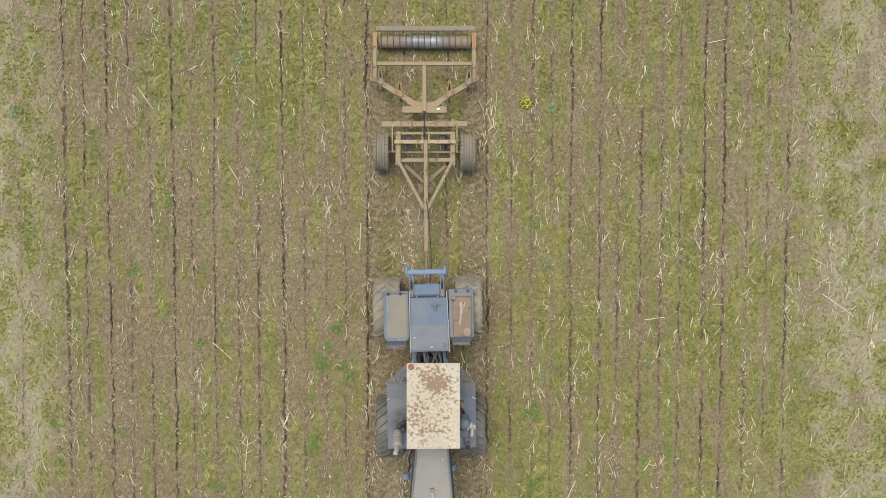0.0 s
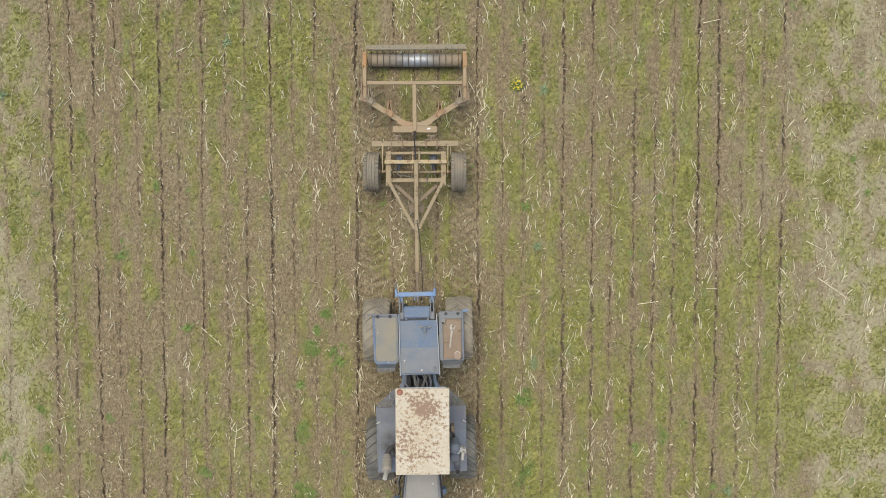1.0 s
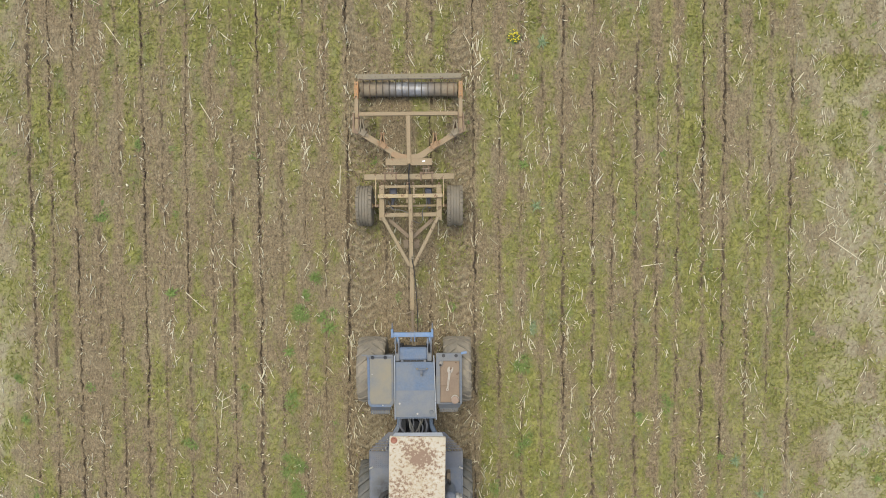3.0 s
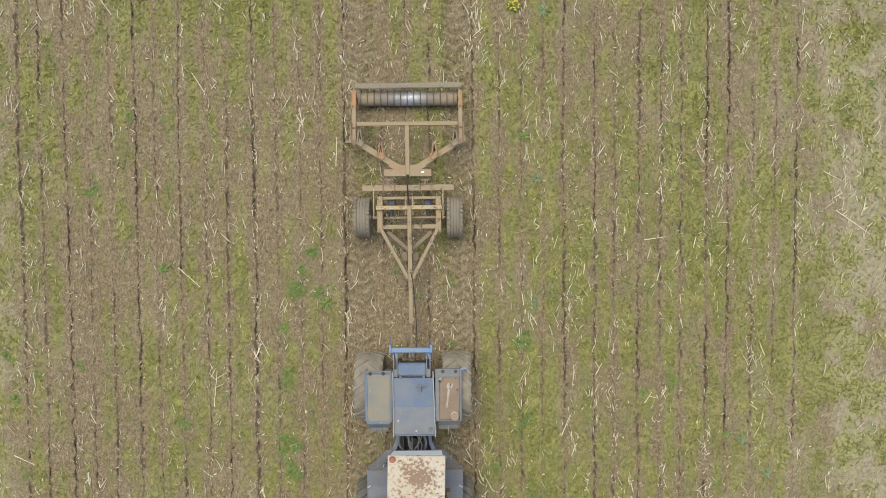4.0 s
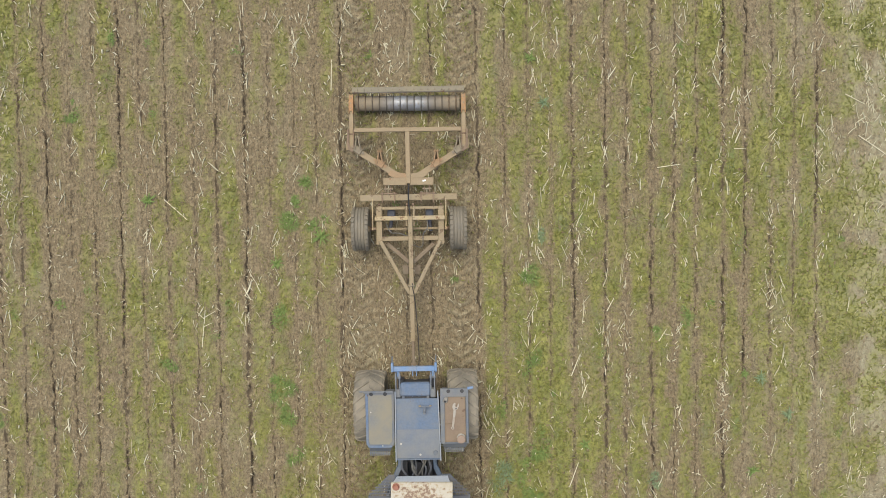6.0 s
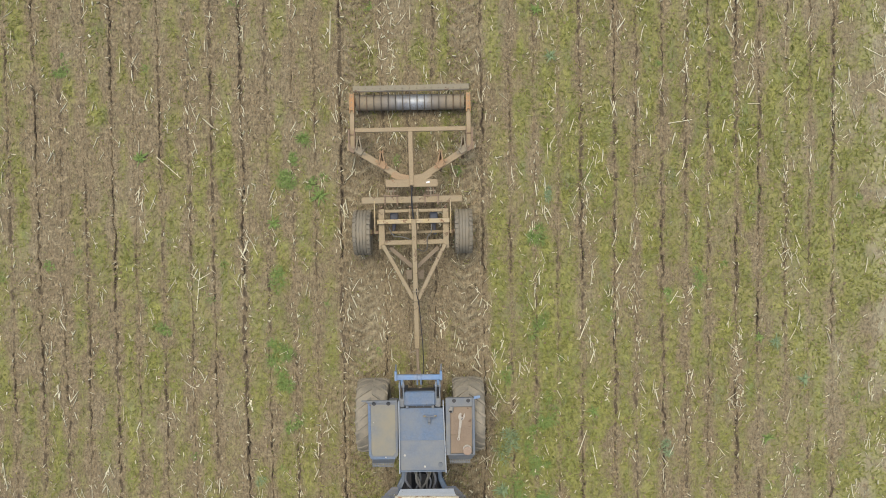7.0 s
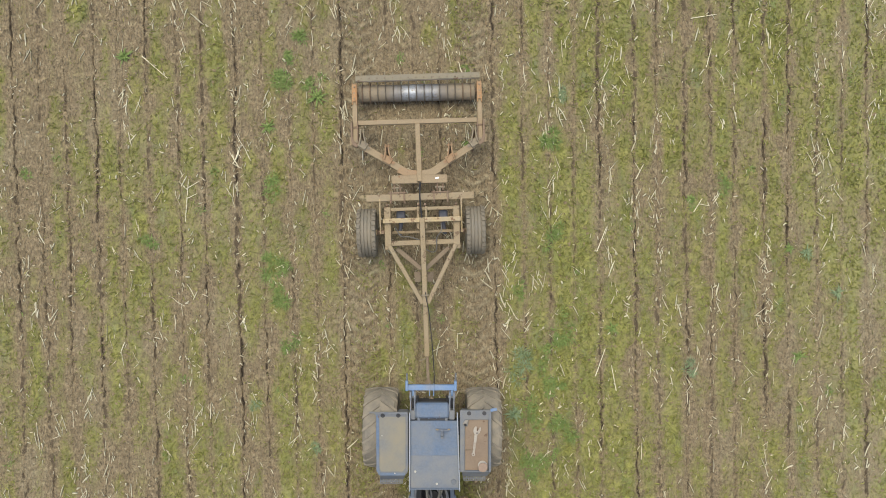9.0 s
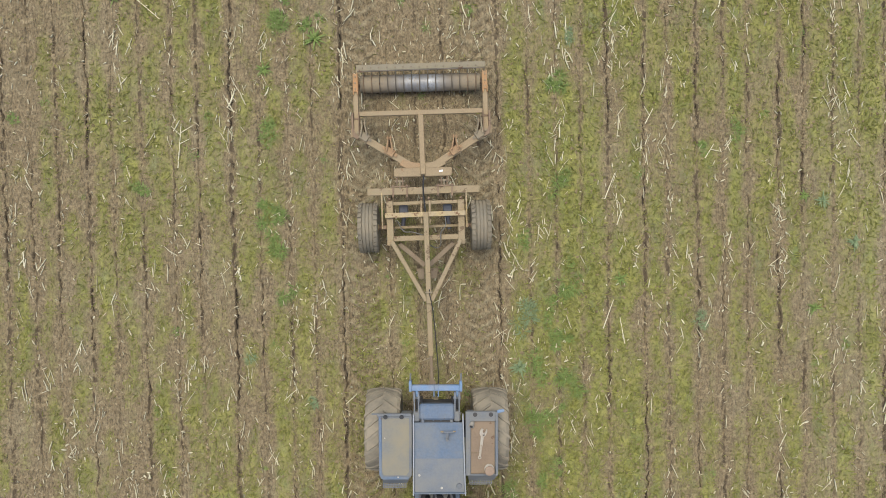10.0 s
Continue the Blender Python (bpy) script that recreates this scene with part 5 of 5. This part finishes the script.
        slab(bm, hook if s < 0 else hook[::-1], 0.56, 0.685, 0.004)
        part("arm_fork", bm, RUSTY, t, "rusty forked pivot of the side arm")

    bm = M()
    beam(bm, (-1.06, 0.595, 0.62), (1.045, 0.605, 0.62), 0.082, 0.08)
    part("cross_bar", bm, REAR_OCHRE, t, "dusty ochre cross bar")
    bm = M()
    beam(bm, (-0.012, 0.56, 0.625), (0.0, -0.46, 0.64), 0.09, 0.09)
    part("spine", bm, REAR_OCHRE, t, "dusty ochre middle bar")
    for s in (-1, 1):
        bm = M()
        beam(bm, (s * 1.12, 0.265, 0.58), (s * 0.15, -0.335, 0.60), 0.12, 0.10)
        slab(bm, [(s * 1.15 - 0.07, 0.20), (s * 1.15 + 0.05, 0.22), (s * 1.15 + 0.06, 0.36), (s * 1.15 - 0.06, 0.36)], 0.53, 0.63, 0.01)
        part("diagonal_arm", bm, REAR_OCHRE, t, "dusty ochre diagonal tool arm")
        bm = M()
        pts = [(0.03, -0.49), (0.49, -0.49), (0.495, -0.345), (0.36, -0.345), (0.27, -0.34), (0.03, -0.33)]
        slab(bm, [(s * a, b) for a, b in (pts if s > 0 else pts[::-1])], 0.53, 0.66, 0.008)
        part("end_plate", bm, REAR_OCHRE, t, "welded ochre end plate")
        bm = M()
        pts = [(0.03, -0.335), (0.27, -0.352), (0.40, -0.285), (0.34, -0.20), (0.16, -0.25), (0.03, -0.265)]
        slab(bm, [(s * a, b) for a, b in (pts if s > 0 else pts[::-1])], 0.56, 0.668, 0.006)
        part("gusset", bm, REAR_OCHRE if s > 0 else WARM_RUST, t, "welded gusset plate of the arm")
        for x, y, shank in ((0.985, 0.19, STEEL), (0.555, -0.08, WARM_RUST)):
            bm = M()
            turn = 32 if s > 0 else -32
            box(bm, (s * x, y + 0.02, 0.66), (0.17, 0.13, 0.05), (0, 0, turn), 0.01)
            for o in (-0.04, 0.04):
                beam(bm, (s * x + o * 1.35, y + 0.03, 0.68), (s * x + o * 0.55, y + 0.20, 0.70), 0.026, 0.10, 0.005)
                beam(bm, (s * x + o * 0.55, y + 0.18, 0.70), (s * x + o * 0.6, y + 0.29, 0.71), 0.020, 0.09, 0.005)
            rod(bm, (s * x - 0.05, y + 0.25, 0.70), (s * x + 0.05, y + 0.25, 0.70), 0.016, None, 8)
            for o in (-0.10, 0.10):
                rod(bm, (s * x + o, y + 0.02 + 0.62 * o * s, 0.5), (s * x + o, y + 0.02 + 0.62 * o * s, 0.69), 0.015, None, 6)
                box(bm, (s * x + o, y + 0.02 + 0.62 * o * s, 0.672), (0.05, 0.05, 0.016), (0, 0, turn), 0)
            clamp = part("tine_clamp", bm, shank, t, "bolted steel tine clamp")
            bm = M()
            pipe(bm, [(s * x, y + 0.24, 0.70), (s * x, y + 0.20, 0.60), (s * x, y + 0.12, 0.40), (s * x, y + 0.0, 0.15), (s * x, y - 0.10, -0.06)], 0.024, 6)
            part("tine", bm, RUSTY, clamp, "curved tine reaching into the soil")
    for x in (-0.40, 0.36):
        for o in (-0.05, 0.05):
            bm = M()
            beam(bm, (x + o, -0.42, 0.60), (x + o, -0.62, 0.57), 0.022, 0.08, 0.004)
            part("hinge_lug", bm, RUSTY, t)
        bm = M()
        rod(bm, (x - 0.09, -0.56, 0.59), (x + 0.09, -0.56, 0.59), 0.02, None, 10)
        rod(bm, (x, -0.56, 0.59), (x, -0.70, 0.57), 0.018, None, 8)
        part("hinge_pin", bm, STEEL, t)
    bm = M()
    box(bm, (0.31, -0.405, 0.664), (0.065, 0.032, 0.006), (0, 0, 10), 0)
    part("sticker", bm, WHITE, t, "small white scuffed sticker")

    # tool bar
    bm = M()
    beam(bm, (-0.965, -0.735, 0.53), (0.96, -0.72, 0.53), 0.125, 0.11)
    part("tool_bar", bm, OCHRE, t, "dusty ochre square tool bar")
    for x in (-0.52, -0.28, 0.25, 0.49):
        bm = M()
        for y in (-0.815, -0.645):
            rod(bm, (x, y, 0.42), (x, y, 0.63), 0.014, None, 6)
        beam(bm, (x, -0.84, 0.60), (x, -0.62, 0.60), 0.03, 0.022, 0.004)
        part("u_bolt", bm, RUSTY, t, "rusty clamp bolt")
    for x in (-0.40, 0.37):
        bm = M()
        box(bm, (x, -0.65, 0.595), (0.33, 0.025, 0.02), bevel=0.004)
        part("clamp_strap", bm, RUSTY, t)
    for x in (-0.72, 0.73):
        bm = M()
        beam(bm, (x, -0.74, 0.56), (x, -1.38, 0.58), 0.028, 0.05)
        part("wheel_stay", bm, YELLOW, t, "thin yellow stay beside the wheel")

    # wheel frame
    for s, x in ((-1, -0.585), (1, 0.635)):
        bm = M()
        beam(bm, (x, -0.90, 0.62), (x, -1.60, 0.62), 0.115, 0.10)
        slab(bm, [(x - 0.06, -1.66), (x + 0.06, -1.66 - 0.0 * s), (x + 0.06, -1.55), (x - 0.06, -1.55)], 0.575, 0.665, 0.01)
        part("frame_rail", bm, OCHRE, t, "dusty ochre side rail")
        bm = M()
        rod(bm, (x + s * 0.02, -1.345, 0.44), (x + s * 0.30, -1.345, 0.43), 0.04, None, 12)
        beam(bm, (x + s * 0.10, -1.345, 0.42), (x + s * 0.10, -1.345, 0.60), 0.08, 0.06)
        part("stub_axle", bm, RUSTY, t, "rusty stub axle")
        bm = M()
        beam(bm, (x - s * 0.02, -1.58, 0.70), (0.045 + s * 0.045, -2.62, 0.68), 0.075, 0.075)
        part("draw_frame", bm, OCHRE, t, "long ochre bar of the A-frame")
        bm = M()
        beam(bm, (x - s * 0.14, -1.64, 0.50), (0.03 + s * 0.04, -2.02, 0.48), 0.085, 0.06)
        part("inner_brace", bm, DRAB, t, "lower rusty brace")
        bm = M()
        slab(bm, [(0.03 + s * 0.11 - 0.05, -2.26), (0.03 + s * 0.11 + 0.05, -2.26), (0.03 + s * 0.12 + 0.06, -2.08), (0.03 + s * 0.12 - 0.06, -2.08)], 0.38, 0.40, 0.004)
        part("brace_plate", bm, DRAB, t)
        bm = M()
        box(bm, (x - s * 0.23, -1.08, 0.42), (0.16, 0.22, 0.12), bevel=0.02)
        rod(bm, (x - s * 0.23, -1.18, 0.42), (x - s * 0.20, -1.40, 0.40), 0.035, None, 12)
        part("lift_cylinder", bm, NAVY, t, "dark blue hydraulic cylinder")
        bm = M()
        rod(bm, (x, -0.90, 0.62), (x, -0.86, 0.66), 0.022, None, 8)
        part("lug", bm, RUSTY, t)
        bm = M()
        rod(bm, (x - s * 0.55, -0.90, 0.62), (x - s * 0.55, -0.86, 0.68), 0.02, None, 8)
        part("lug", bm, RUSTY, t)
    for y, z, w, h, m, x0, x1 in ((-0.945, 0.60, 0.06, 0.06, OCHRE, -0.54, 0.59), (-1.145, 0.71, 0.085, 0.08, YELLOW, -0.665, 0.71), (-1.355, 0.44, 0.05, 0.05, OCHRE, -0.56, 0.61), (-1.545, 0.62, 0.09, 0.08, OCHRE, -0.54, 0.59)):
        bm = M()
        beam(bm, (x0, y, z), (x1, y + 0.012, z), w, h)
        part("cross_member", bm, m, t, "ochre cross member")
    for x in (-0.045, 0.10):
        bm = M()
        beam(bm, (x, -0.90, 0.62), (x, -1.30, 0.64), 0.04, 0.09)
        part("spine_plate", bm, OCHRE, t)
    bm = M()
    beam(bm, (0.03, -1.10, 0.74), (0.045, -2.66, 0.70), 0.088, 0.10)
    part("draw_beam", bm, OCHRE, t, "long dusty ochre middle draw beam")
    bm = M()
    beam(bm, (0.045, -2.55, 0.64), (0.05, -3.58, 0.60), 0.09, 0.08)
    part("tongue", bm, OCHRE, t, "ochre tongue of the drawbar")
    bm = M()
    beam(bm, (0.05, -3.5, 0.58), (0.06, -4.02, 0.56), 0.055, 0.06)
    rod(bm, (0.06, -4.06, 0.55), (0.06, -4.06, 0.59), 0.06, None, 14)
    part("tow_eye", bm, DRAB, t, "rusty tow eye end")
    bm = M()
    beam(bm, (-0.02, -2.47, 0.77), (0.11, -2.47, 0.77), 0.03, 0.02)
    part("hose_clip", bm, STEEL, t)
    bm = M()
    rod(bm, (0.03, -3.62, 0.60), (-0.09, -3.66, 0.62), 0.012, None, 6)
    part("stand_pin", bm, STEEL, t)

    # hydraulic hoses
    for pts, r in (([(0.01, -0.48, 0.70), (0.0, -0.62, 0.74), (0.0, -0.8, 0.72), (0.02, -1.05, 0.74), (0.03, -1.15, 0.76)], 0.014),
                   ([(0.06, -2.42, 0.75), (0.06, -2.5, 0.77), (0.10, -2.75, 0.72), (0.13, -3.1, 0.66), (0.155, -3.5, 0.63), (0.17, -3.95, 0.66), (0.14, -4.25, 0.75)], 0.009),
                   ([(0.36, -1.2, 0.68), (0.36, -1.34, 0.74), (0.28, -1.46, 0.72), (0.27, -1.66, 0.6), (0.20, -1.72, 0.5), (0.07, -1.66, 0.66)], 0.008),
                   ([(-0.46, -1.25, 0.5), (-0.36, -1.42, 0.56), (-0.2, -1.44, 0.5), (-0.02, -1.5, 0.6)], 0.010)):
        bm = M()
        pipe(bm, pts, r, 8)
        thin = r in (0.008, 0.010)
        smooth(part("hydraulic_hose", bm, GREY_HOSE if thin else HOSE, t, "thin grey hydraulic hose" if thin else "black hydraulic hose"))
    return t, wheels, drum


DARK_STEEL = worn("dark_worn_steel", (0.15, 0.135, 0.115), (0.22, 0.18, 0.13), 0.4, (0.14, 0.08, 0.05), 0.15, 0.5, 0.3)
GREY_TUBE = worn("grey_brown_tube", (0.22, 0.195, 0.14), (0.29, 0.245, 0.155), 0.4, (0.16, 0.09, 0.05), 0.1, 0.7)
NAVY = worn("dark_blue_paint", (0.06, 0.07, 0.10), (0.16, 0.145, 0.13), 0.5, None, 0, 0.5)
cultivator, cultivator_wheels, roller = build_cultivator()


# ---- what moves ----
def along(run, t):
    """x, y and turn of a run at t, on a smooth line through its rows."""
    ts = [r[0] for r in run]
    i = max(0, min(len(ts) - 2, sum(1 for q in ts if q <= t) - 1))
    out = []
    for k in (1, 2, 3):
        def slope(j):
            a, b = max(j - 1, 0), min(j + 1, len(run) - 1)
            return (run[b][k] - run[a][k]) / (ts[b] - ts[a])
        h = ts[i + 1] - ts[i]
        u = (t - ts[i]) / h
        out.append((2 * u ** 3 - 3 * u * u + 1) * run[i][k] + (u ** 3 - 2 * u * u + u) * h * slope(i) + (3 * u * u - 2 * u ** 3) * run[i + 1][k] + (u ** 3 - u * u) * h * slope(i + 1))
    return out


def motions():
    steps = [i * 0.25 for i in range(int(SECONDS * 4) + 1)]
    for body, run, loose in ((tractor, TRACTOR_RUN, ((wrench, pose(0.612, 0.50, 1.463, 0, 0, -7)), (can, pose(0.740, 0.095, 1.454)), (pin, pose(0.52, 0.36, 1.464)))), (cultivator, ROLLER_RUN, ())):
        rows = []
        for t in steps:
            x, y, a = along(run, t)
            rows.append((t, pose(x, y, 0, 0, 0, a)))
        walk(body, rows)
        for ob, at in loose:
            walk(ob, [(t, m @ at) for t, m in rows])
    for wheels, run, r in ((tractor_wheels, TRACTOR_RUN, TYRE_R), (cultivator_wheels, ROLLER_RUN, HUB_R), ((roller,), ROLLER_RUN, DRUM_R)):
        y0 = along(run, 0)[1]
        fine = [i * 0.125 for i in range(int(SECONDS * 8) + 1)] if r < 0.3 else steps
        for i, w in enumerate(wheels):
            p = w.location.copy()
            walk(w, [(t, Matrix.Translation(p) @ Matrix.Rotation((y0 - along(run, t)[1]) / r + 0.37 * i, 4, "X")) for t in fine])


motions()
